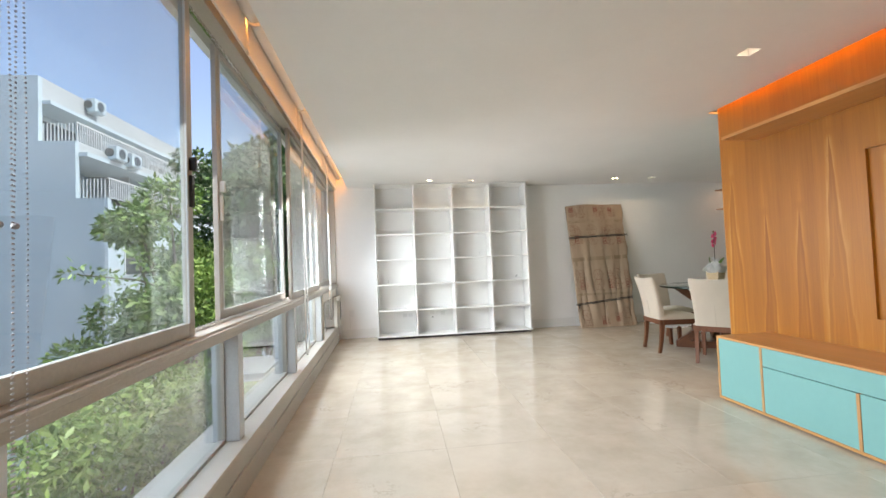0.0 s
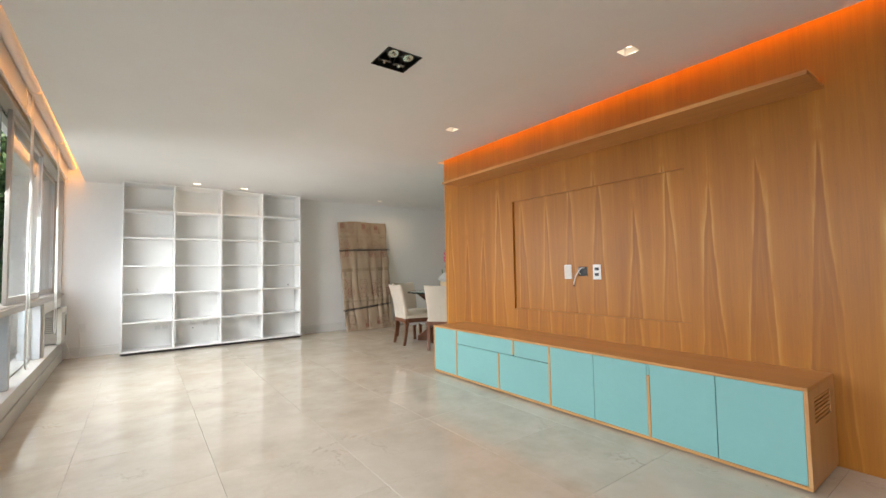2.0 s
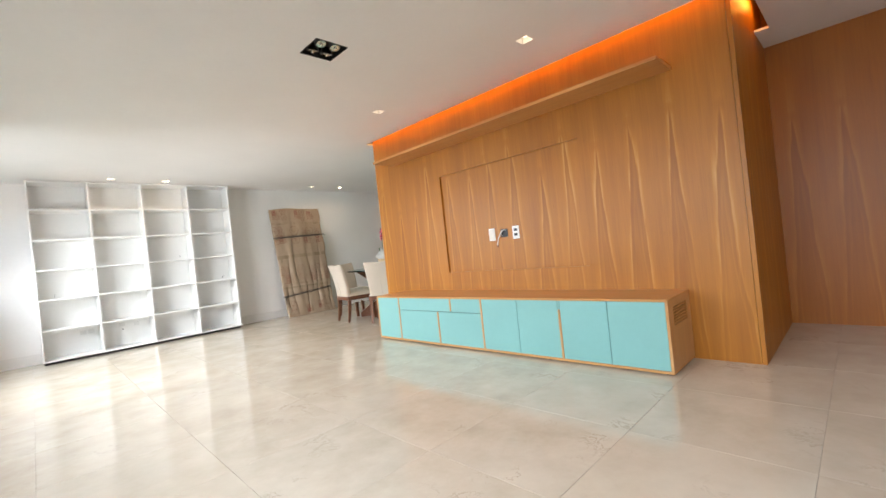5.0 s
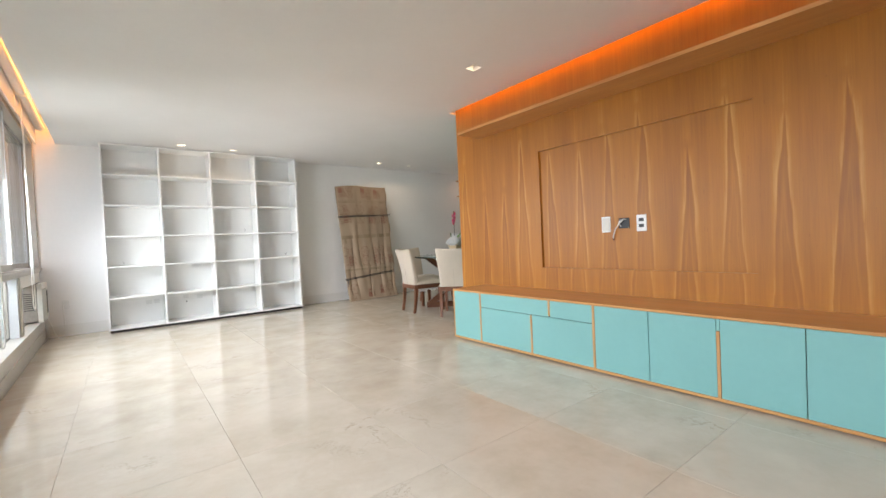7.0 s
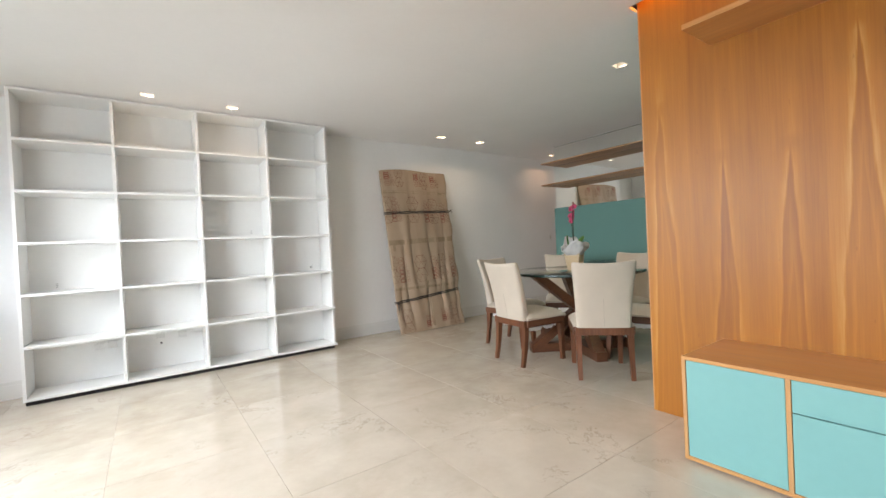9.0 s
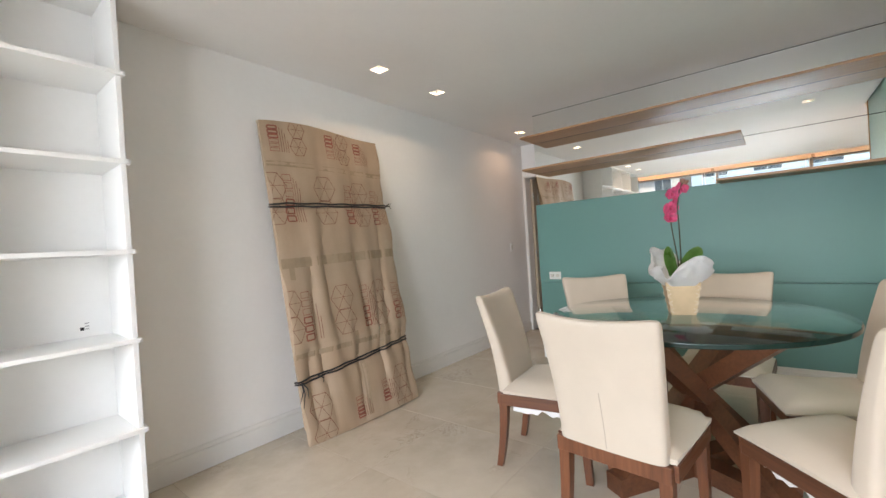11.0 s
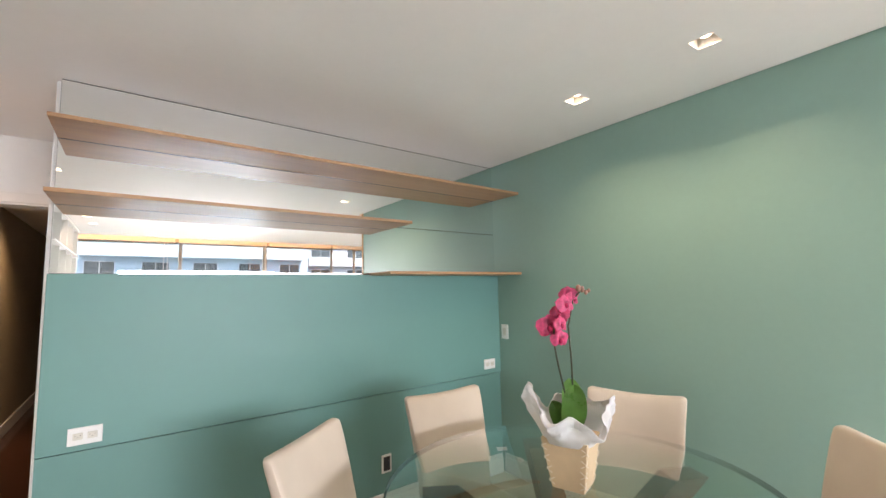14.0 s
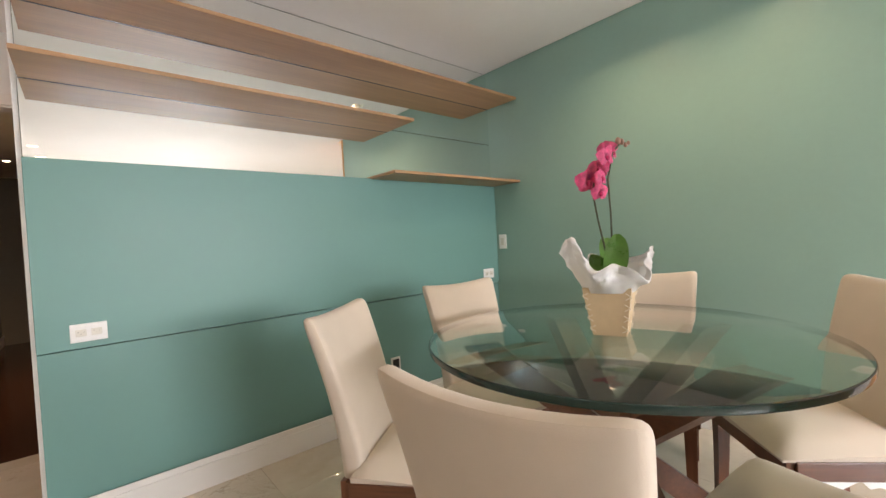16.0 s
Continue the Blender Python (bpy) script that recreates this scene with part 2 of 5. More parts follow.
ALU = plain("cream_aluminium", (0.44, 0.41, 0.36), 0.38, 0.15, 0.02, 90, 0.06)
ALUW = plain("pale_grey_aluminium", (0.58, 0.60, 0.61), 0.35, 0.1, 0.02, 90, 0.04)
STEEL = plain("brushed_steel", (0.58, 0.57, 0.55), 0.25, 1.0, 0.03, 120)
BLACK = plain("black_enamel", (0.012, 0.012, 0.013), 0.4)
DARKGAP = plain("dark_shadow_gap", (0.02, 0.018, 0.016), 0.8)
PLASTIC = plain("white_plastic", (0.80, 0.80, 0.78), 0.3, 0, 0, 60, 0.02)
PLASTIC_OLD = plain("aged_cream_plastic", (0.66, 0.64, 0.57), 0.42, 0, 0.05, 30, 0.05)
BLIND = paint("white_blind_fabric", (0.76, 0.74, 0.70), 0.7, 0.02, 0.15, 500)
CORD = plain("white_cord", (0.80, 0.79, 0.75), 0.5)
CHAIN = plain("grey_bead_chain", (0.36, 0.35, 0.35), 0.4)
GLASS = pane("window_glass", (0.88, 0.94, 0.96))
MIRROR = Nodes("mirror_silver").finish((0.91, 0.93, 0.92), 0.004, 1.0)
SEAM = plain("mirror_seam", (0.03, 0.03, 0.03), 0.3)
BULB = glow("lit_bulb", (1.0, 0.80, 0.55), 3.2)
BULB_OFF = plain("lamp_reflector", (0.62, 0.58, 0.50), 0.18, 0.8, 0, 80)
TABLEGLASS = pane("green_table_glass", (0.79, 0.87, 0.83))
GLASSEDGE = plain("green_glass_edge", (0.010, 0.028, 0.023), 0.10, 0, 0, 20, 0.1)


# ---- helpers for meshes ----
def box(bm, x0, x1, y0, y1, z0, z1, bevel=0.0):
    m = Matrix.Translation(((x0 + x1) / 2, (y0 + y1) / 2, (z0 + z1) / 2)) @ Matrix.Diagonal((x1 - x0, y1 - y0, z1 - z0, 1))
    vs = bmesh.ops.create_cube(bm, size=1, matrix=m)["verts"]
    if bevel:
        es = list({e for v in vs for e in v.link_edges})
        bmesh.ops.bevel(bm, geom=es, offset=bevel, segments=2, affect="EDGES", profile=0.5)
    return bm


def one_box(*a, bevel=0.0):
    return box(bmesh.new(), *a, bevel=bevel)


def tube(bm, points, radius, sides=8, caps=True):
    """A round bar along a line of points; radius may be one number or one for each point."""
    pts = [Vector(p) for p in points]
    rad = [radius] * len(pts) if isinstance(radius, (int, float)) else radius
    rings = []
    side = None
    for i, p in enumerate(pts):
        d = (pts[min(i + 1, len(pts) - 1)] - pts[max(i - 1, 0)]).normalized()
        if side is None:
            side = d.orthogonal().normalized()
        side = (side - d * side.dot(d)).normalized()
        up = d.cross(side)
        rings.append([bm.verts.new(p + rad[i] * (math.cos(a) * side + math.sin(a) * up))
                      for a in (2 * math.pi * k / sides for k in range(sides))])
    for r0, r1 in zip(rings, rings[1:]):
        for k in range(sides):
            bm.faces.new((r0[k], r0[(k + 1) % sides], r1[(k + 1) % sides], r1[k]))
    if caps:
        bm.faces.new(rings[0][::-1])
        bm.faces.new(rings[-1])
    return bm


def prism(bm, quads):
    """A solid bar through a list of four-cornered sections."""
    rows = [[bm.verts.new(p) for p in q] for q in quads]
    for a, b in zip(rows, rows[1:]):
        for k in range(4):
            bm.faces.new((a[k], a[(k + 1) % 4], b[(k + 1) % 4], b[k]))
    bm.faces.new(rows[0][::-1])
    bm.faces.new(rows[-1])
    return bm


def base_of(ob):
    at = Vector((0, 0, 0))
    while ob is not None:
        at += ob.location
        ob = ob.parent
    return at


def mesh_of(name, bm, material, smooth=False):
    bmesh.ops.recalc_face_normals(bm, faces=bm.faces)
    me = bpy.data.meshes.new(name)
    bm.to_mesh(me)
    bm.free()
    for m in material if isinstance(material, (list, tuple)) else [material]:
        me.materials.append(m)
    if smooth:
        me.shade_smooth()
        me.set_sharp_from_angle(angle=radians(40))
    return me


def part(name, bm, material, parent, label="", local=False, smooth=False):
    """One mesh under a thing. Built in world coordinates unless local is set."""
    if not local:
        bm.transform(Matrix.Translation(-base_of(parent)))
    ob = new(name, mesh_of(name, bm, material, smooth))
    ob.parent = parent
    if label:
        tagged(ob, label)
    return ob


def thing(name, at, label, category, group="", kind=""):
    ob = new(name)
    ob.empty_display_size = 0.1
    ob.location = at
    return tagged(ob, label, category, group, kind)


def structure(name, bm, material, label, category, smooth=False):
    ob = new(name, mesh_of(name, bm, material, smooth))
    return tagged(ob, label, category, kind="structure")


def sheet(bm, x0, x1, y0, y1, z0, z1, holes=()):
    """A level slab with square openings cut right through it."""
    xs = sorted({x0, x1, *(v for h in holes for v in h[:2] if x0 < v < x1)})
    ys = sorted({y0, y1, *(v for h in holes for v in h[2:] if y0 < v < y1)})

    def solid(i, j):
        if not (0 <= i < len(xs) - 1 and 0 <= j < len(ys) - 1):
            return False
        cx, cy = (xs[i] + xs[i + 1]) / 2, (ys[j] + ys[j + 1]) / 2
        return not any(h[0] < cx < h[1] and h[2] < cy < h[3] for h in holes)

    made = {}

    def v(i, j, z):
        key = (i, j, z)
        if key not in made:
            made[key] = bm.verts.new((xs[i], ys[j], z))
        return made[key]

    for i in range(len(xs) - 1):
        for j in range(len(ys) - 1):
            if not solid(i, j):
                continue
            bm.faces.new((v(i, j, z0), v(i, j + 1, z0), v(i + 1, j + 1, z0), v(i + 1, j, z0)))
            bm.faces.new((v(i, j, z1), v(i + 1, j, z1), v(i + 1, j + 1, z1), v(i, j + 1, z1)))
            for (di, dj), (a, b) in {(-1, 0): ((i, j), (i, j + 1)), (1, 0): ((i + 1, j), (i + 1, j + 1)),
                                     (0, -1): ((i, j), (i + 1, j)), (0, 1): ((i, j + 1), (i + 1, j + 1))}.items():
                if not solid(i + di, j + dj):
                    bm.faces.new((v(*a, z0), v(*b, z0), v(*b, z1), v(*a, z1)))
    return bm


# ---- ceiling ----
SPOTS = [(3.469, 3.632), (3.524, 1.806), (1.653, 7.776), (2.325, 7.806), (4.841, 7.85), (5.513, 7.85), (5.532, 5.289), (4.858, 5.30), (7.28, 8.01)]
QUAD = (2.336, 2.741)
HS = 0.052
HOLES = [(x - HS, x + HS, y - HS, y + HS) for x, y in SPOTS] + [(QUAD[0] - 0.125, QUAD[0] + 0.125, QUAD[1] - 0.125, QUAD[1] + 0.125)]
XC = 0.288     # edge of the window cove
XS = 4.10      # edge of the slot along the veneer
cb = bmesh.new()
sheet(cb, XC, XS, YBACK, YB, H, H + 0.02, HOLES)
sheet(cb, XS, XD, YN + 0.012, YB, H, H + 0.02, HOLES)
sheet(cb, XS, XE, YBACK, YS - 0.10, H, H + 0.02)
sheet(cb, 5.16, XE, YS - 0.10, YS, H, H + 0.02)
box(cb, XC, XC + 0.02, YBACK, YB, H + 0.02, TOP)
box(cb, XS - 0.02, XS, YS - 0.12, YN + 0.012, H + 0.02, TOP)
box(cb, XS - 0.02, 5.16, YS - 0.12, YS - 0.10, H + 0.02, TOP)
for v in cb.verts:
    if abs(v.co.x - XC) < 0.03:
        v.co.x += 0.019 * (YB - v.co.y)
structure("ceiling", cb, CEIL, "smooth matt white plaster ceiling with lit slots", "ceiling")
structure("ceiling_slab", one_box(-0.15, 11.2, YBACK - 0.15, YB + 0.15, TOP, TOP + 0.2), CEIL, "white concrete slab above the ceiling", "ceiling")

# ---- walls ----
structure("wall_north", one_box(-0.15, XD, YB, YB + 0.15, -0.05, TOP), WALL, "plain white painted wall behind the bookcase", "wall")
structure("wall_south", one_box(XW, XE + 0.1, YBACK - 0.15, YBACK, -0.05, TOP), WALL, "plain white painted wall", "wall")
wb = bmesh.new()
box(wb, -0.15, XW - 0.012, YBACK - 0.15, YB, -0.05, 0.26)
box(wb, -0.15, XW, YBACK - 0.15, YB, 2.56, TOP)
structure("wall_west", wb, WALL, "white window wall under and over the glazing", "wall")
lb = bmesh.new()
box(lb, XW - 0.012, XW + 0.018, YBACK, YB, 0.0, 0.13, 0.004)
box(lb, XW - 0.012, XW + 0.008, YBACK, YB, 0.13, 0.262, 0.004)
structure("window_plinth", lb, SILL, "stepped pale stone plinth under the windows", "plinth")
structure("wall_green", one_box(XT + 0.03, XP + 0.13, YN - 0.12, YN, -0.05, TOP), GREEN, "matt sage green painted wall beside the dining table", "wall")
eb = bmesh.new()
box(eb, XP + 0.062, XP + 0.15, YN, YP, -0.05, TOP)
box(eb, XP + 0.15, XD, YP - 0.12, YP, -0.05, TOP)
structure("wall_lobby", eb, WALL, "white painted wall turning into the small lobby", "wall")

structure("trim", one_box(XP + 0.085, XP + 0.15, YP + 0.002, YP + 0.020, 0.0, H, bevel=0.002), TRIMW, "narrow white corner strip closing the green panel", "trim")

# door wall with its opening
db = bmesh.new()
DY0, DY1, DZ = 7.66, 8.318, 2.12
box(db, XD, XD + 0.12, YP - 0.12, DY0, -0.05, TOP)
box(db, XD, XD + 0.12, DY1, YB + 0.15, -0.05, TOP)
box(db, XD, XD + 0.12, DY0, DY1, DZ, TOP)
structure("wall_door", db, WALL, "white painted wall round the corridor door", "wall")
jb = bmesh.new()
for y0, y1 in ((DY0 - 0.012, DY0 + 0.022), (DY1 - 0.010, DY1 + 0.012)):
    box(jb, XD - 0.012, XD + 0.13, y0, y1, 0, DZ, 0.003)
for y0, y1 in ((DY0 - 0.06, DY0 + 0.01), (DY1 - 0.004, DY1 + 0.029)):
    box(jb, XD - 0.022, XD - 0.003, y0, y1, 0, DZ + 0.055, 0.004)
box(jb, XD - 0.012, XD + 0.13, DY0, DY1, DZ - 0.022, DZ, 0.003)
box(jb, XD - 0.024, XD - 0.003, DY0 - 0.06, DY1 + 0.029, DZ - 0.01, DZ + 0.058, 0.004)
structure("door_frame", jb, TRIMW, "white painted door casing", "door frame")

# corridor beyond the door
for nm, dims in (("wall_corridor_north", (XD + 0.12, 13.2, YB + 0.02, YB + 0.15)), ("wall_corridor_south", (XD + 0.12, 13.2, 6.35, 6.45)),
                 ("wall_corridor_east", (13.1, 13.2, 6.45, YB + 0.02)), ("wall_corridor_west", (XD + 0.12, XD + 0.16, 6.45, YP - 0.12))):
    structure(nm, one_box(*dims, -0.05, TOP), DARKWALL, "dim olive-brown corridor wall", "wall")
structure("ceiling_corridor", one_box(XD + 0.12, 13.1, 6.45, YB + 0.02, 2.42, 2.46), CEIL, "low corridor ceiling", "ceiling")
structure("floor_corridor", one_box(XD + 0.02, 13.1, 6.45, YB + 0.02, -0.05, -0.001), DARKFLOOR, "dark polished wood corridor floor", "floor")
structure("baseboard_corridor", one_box(XD + 0.9, 13.1, YB + 0.002, YB + 0.018, 0.0, 0.14, bevel=0.003), TRIMW, "white corridor baseboard", "baseboard")

# the veneered block
REC = (1.80, 3.55, 0.734, 1.866)
vb = bmesh.new()
y0, y1, z0, z1 = REC
# face with a sunk panel
box(vb, XT, XT + 0.03, YS + 0.03, y0, 0, TOP)
box(vb, XT, XT + 0.03, y1, YN, 0, TOP)
box(vb, XT, XT + 0.03, y0, y1, 0, z0)
box(vb, XT, XT + 0.03, y0, y1, z1, TOP)
box(vb, XT + 0.022, XT + 0.05, y0 - 0.05, y1 + 0.05, z0 - 0.05, z1 + 0.05)
structure("tv_wall", vb, VENEER, "orange-brown oak veneer wall with a shallow sunk panel for a screen", "wall")
structure("tv_wall_end", one_box(XT + 0.002, XE, YS, YS + 0.028, 0, TOP), VENEER, "oak veneer end wall of the block", "wall")
structure("tv_wall_core", one_box(XT + 0.055, XP + 0.03, YS + 0.035, YN - 0.125, -0.02, TOP - 0.01), WALL, "plain core of the block", "wall")
ledge = thing("wall_ledge", (4.03, 2.69, 2.17), "thin oak veneer ledge high on the wall under the lit slot", "shelf")
part("board", one_box(3.872, XT - 0.001, 1.005, 4.37, 2.170, 2.196, bevel=0.0015), OAK, ledge)
part("edge_band", one_box(3.869, 3.8715, 1.005, 4.37, 2.171, 2.195), OAK, ledge)
structure("wall_east", one_box(XE, XE + 0.1, YBACK - 0.15, YS, -0.05, TOP), VENEER_SHADED, "reddish veneered wall in darker tones for its shaded side", "wall")
structure("tv_wall_edge", one_box(XT - 0.002, XT + 0.028, YN - 0.001, YN + 0.006, 0, TOP - 0.02), OAK_UP, "thin solid oak edge strip", "trim")


# baseboards
def baseboard(x0, x1, y0, y1, name="baseboard"):
    bm = bmesh.new()
    h = 0.15
    if abs(x1 - x0) > abs(y1 - y0):
        s = 1 if y1 > y0 else -1
        box(bm, x0, x1, min(y0, y0 + s * 0.014), max(y0, y0 + s * 0.014), 0, h - 0.03, 0.002)
        box(bm, x0, x1, min(y0, y0 + s * 0.009), max(y0, y0 + s * 0.009), h - 0.03, h, 0.003)
    else:
        s = 1 if x1 > x0 else -1
        box(bm, min(x0, x0 + s * 0.014), max(x0, x0 + s * 0.014), y0, y1, 0, h - 0.03, 0.002)
        box(bm, min(x0, x0 + s * 0.009), max(x0, x0 + s * 0.009), y0, y1, h - 0.03, h, 0.003)
    return structure(name, bm, TRIMW, "white moulded baseboard", "baseboard")


baseboard(0.12, 0.73, YB, YB - 0.014)
baseboard(3.32, XD - 0.025, YB, YB - 0.014)
baseboard(XP, XP - 0.014, YN + 0.02, YP)
baseboard(XP + 0.152, XD - 0.03, YP, YP + 0.014)
baseboard(XT + 0.06, XP - 0.02, YN, YN + 0.014)

# green panelling, the mirror and its shelves
structure("panel_upper", one_box(XP, XP + 0.061, YN + 0.002, YP, 0.792, 1.60, bevel=0.002), LACQUER, "satin teal-green lacquered upper wall panel", "wall panel")
structure("panel_lower", one_box(XP + 0.012, XP + 0.061, YN + 0.002, YP, 0.0, 0.786), LACQUER, "satin teal-green lacquered lower wall panel", "wall panel")
mirror = thing("wall_mirror", (XP + 0.01, (YN + YP) / 2, 1.6), "wide frameless mirror in two bands above the green panel", "mirror")
part("mirror_pane", one_box(XM, XM + 0.012, YN + 0.002, YP - 0.003, 1.604, 1.949), MIRROR, mirror)
part("mirror_pane", one_box(XM, XM + 0.012, YN + 0.002, YP - 0.003, 1.953, H - 0.008), MIRROR, mirror)
part("backing", one_box(XM + 0.008, XM + 0.026, YN + 0.001, YP - 0.001, 1.601, H - 0.001), SEAM, mirror, "dark seam behind the mirror")


def wall_shelf(y0, y1, z, label):
    t = thing("wall_shelf", (XP - 0.135, (y0 + y1) / 2, z), label, "shelf", "shelves on the mirror")
    part("board", one_box(XP - 0.275, XM - 0.005, y0, y1, z, z + 0.018, bevel=0.002), SHELFOAK, t)
    part("back_joint", one_box(XM - 0.005, XM - 0.0005, y0, y1, z - 0.001, z + 0.014), SEAM, t, "dark joint against the mirror")
    part("edge_band", one_box(XP - 0.2775, XP - 0.2755, y0, y1, z + 0.001, z + 0.017), SHELFOAK, t)
    return t


wall_shelf(YN + 0.003, YP + 0.0, 2.250, "long brown oak shelf fixed across the mirror")
wall_shelf(5.805, YP - 0.005, 1.930, "medium brown oak shelf fixed on the mirror")
wall_shelf(YN + 0.003, 5.975, 1.595, "short brown oak shelf in the corner under the mirror")


# ---- lamps in the ceiling ----
def downlight(x, y):
    t = thing("recessed_downlight", (x, y, H), "small square white recessed ceiling spotlight, lit, by added light in the lobby", "downlight", "ceiling spots")
    bm = bmesh.new()
    w, d = HS, 0.075
    for a in ((x - w, x - w + 0.003, y - w, y + w), (x + w - 0.003, x + w, y - w, y + w), (x - w, x + w, y - w, y - w + 0.003), (x - w, x + w, y + w - 0.003, y + w)):
        box(bm, *a, H - 0.001, H + d)
    box(bm, x - w, x + w, y - w, y + w, H + d, H + d + 0.004)
    part("housing", bm, TRIMW, t)
    bm = bmesh.new()
    m = Matrix.Translation((x, y, H + 0.052)) @ pose(0, 0, 0, 12, 0, 0)
    bmesh.ops.create_cone(bm, cap_ends=True, segments=20, radius1=0.036, radius2=0.03, depth=0.03, matrix=m)
    part("lamp_ring", bm, ALUW, t, smooth=True)
    bm = bmesh.new()
    bmesh.ops.create_cone(bm, cap_ends=True, segments=20, radius1=0.024, radius2=0.024, depth=0.006, matrix=m @ Matrix.Translation((0, 0, -0.017)))
    part("bulb", bm, BULB, t)
    return t


SPOT_WATTS = 8
# lobby fitting (sx > 7) is unlit; its bulb glow and warm beam are added
for sx, sy in SPOTS:
    downlight(sx, sy)
    spot_lamp("downlight_beam", (sx, sy, H + 0.029), (sx, sy, 0), (2.6 if sx > 7 else 2.8 if sy > 7 else SPOT_WATTS if sx > 4 else 4), ((1.0, 0.62, 0.36) if sx > 7 else (1.0, 0.78, 0.52) if sx > 4 else WARM), (165 if sy > 7 else 135), 0.004)

qx, qy = QUAD
quad = thing("quad_downlight", (qx, qy, H), "square black recessed ceiling fitting with four small unlit lamps", "downlight")
bm = bmesh.new()
for a in ((qx - 0.125, qx - 0.119, qy - 0.125, qy + 0.125), (qx + 0.119, qx + 0.125, qy - 0.125, qy + 0.125), (qx - 0.125, qx + 0.125, qy - 0.125, qy - 0.119), (qx - 0.125, qx + 0.125, qy + 0.119, qy + 0.125)):
    box(bm, *a, H - 0.004, H + 0.08)
box(bm, qx - 0.125, qx + 0.125, qy - 0.125, qy + 0.125, H + 0.08, H + 0.085)
part("housing", bm, BLACK, quad)
for dx in (-0.055, 0.055):
    for dy in (-0.055, 0.055):
        bm = bmesh.new()
        m = Matrix.Translation((qx + dx, qy + dy, H + 0.03)) @ pose(0, 0, 0, 14 * (1 if dy > 0 else -1), 0, 0)
        bmesh.ops.create_cone(bm, cap_ends=True, segments=24, radius1=0.045, radius2=0.03, depth=0.05, matrix=m)
        ring = part("lamp", bm, BLACK, quad, smooth=True)
        bm = bmesh.new()
        bmesh.ops.create_cone(bm, cap_ends=True, segments=24, radius1=0.034, radius2=0.034, depth=0.006, matrix=m @ Matrix.Translation((0, 0, -0.026)))
        lens = part("reflector", bm, BULB_OFF, ring, "pale shiny reflector")
        bm = bmesh.new()
        bmesh.ops.create_uvsphere(bm, u_segments=12, v_segments=8, radius=0.012, matrix=m @ Matrix.Translation((0, 0, -0.03)))
        part("bulb", bm, BULB_OFF, ring, smooth=True)
spot_lamp("corridor_beam", (9.9, 8.02, 2.40), (9.9, 8.02, 0), 38, (1.0, 0.72, 0.42), 140)

# ---- windows ----
RAIL0, RAIL1, SILLZ, HEAD = 0.865, 0.935, 0.285, 2.50
POSTS = [-0.88, 0.61, 2.10, 3.60, 5.05, 6.62, 8.20]
win = thing("window_band", (0.0, 3.3, SILLZ), "long cream aluminium window band with sliding sashes above fixed panes", "window", kind="structure")
win.name = "window_1"
part("sill", one_box(-0.17, XW + 0.035, YBACK, YB - 0.001, 0.262, SILLZ, bevel=0.004), SILL, win, "pale stone sill")
part("mid_rail", one_box(-0.04, XW, YBACK, YB - 0.001, RAIL0, RAIL1, bevel=0.004), ALU, win, "cream aluminium rail")
part("rail_lip", one_box(-0.02, XW + 0.018, YBACK, YB - 0.001, RAIL1 - 0.035, RAIL1 - 0.012, bevel=0.003), ALU, win)
part("track", one_box(0.01, 0.02, YBACK, YB - 0.001, RAIL1, RAIL1 + 0.02), STEEL, win)
part("head_rail", one_box(-0.06, XW - 0.002, YBACK, YB - 0.001, HEAD, 2.56, bevel=0.003), ALU, win, "cream aluminium head")
part("head_track", one_box(0.005, 0.02, YBACK, YB - 0.001, HEAD - 0.02, HEAD), STEEL, win)
for i, y in enumerate(POSTS):
    part("post", one_box(-0.05, XW - 0.01, y - 0.04, y + 0.04, SILLZ, RAIL0, bevel=0.003), ALUW, win, "pale grey aluminium post")
    if i:
        ya, yb = POSTS[i - 1] + 0.04, y - 0.04
        if i < len(POSTS) - 1:
            p = part("pane", one_box(-0.004, 0.002, ya, yb, SILLZ, RAIL0), GLASS, win)
            p.visible_shadow = False
        fb = bmesh.new()
        box(fb, -0.02, 0.018, ya, ya + 0.012, SILLZ, RAIL0)
        box(fb, -0.02, 0.018, yb - 0.012, yb, SILLZ, RAIL0)
        box(fb, -0.02, 0.018, ya, yb, SILLZ, SILLZ + 0.015)
        part("bead", fb, ALU, win)
part("end_jamb", one_box(-0.06, XW - 0.004, 8.285, YB - 0.001, RAIL1, HEAD, bevel=0.003), ALU, win)


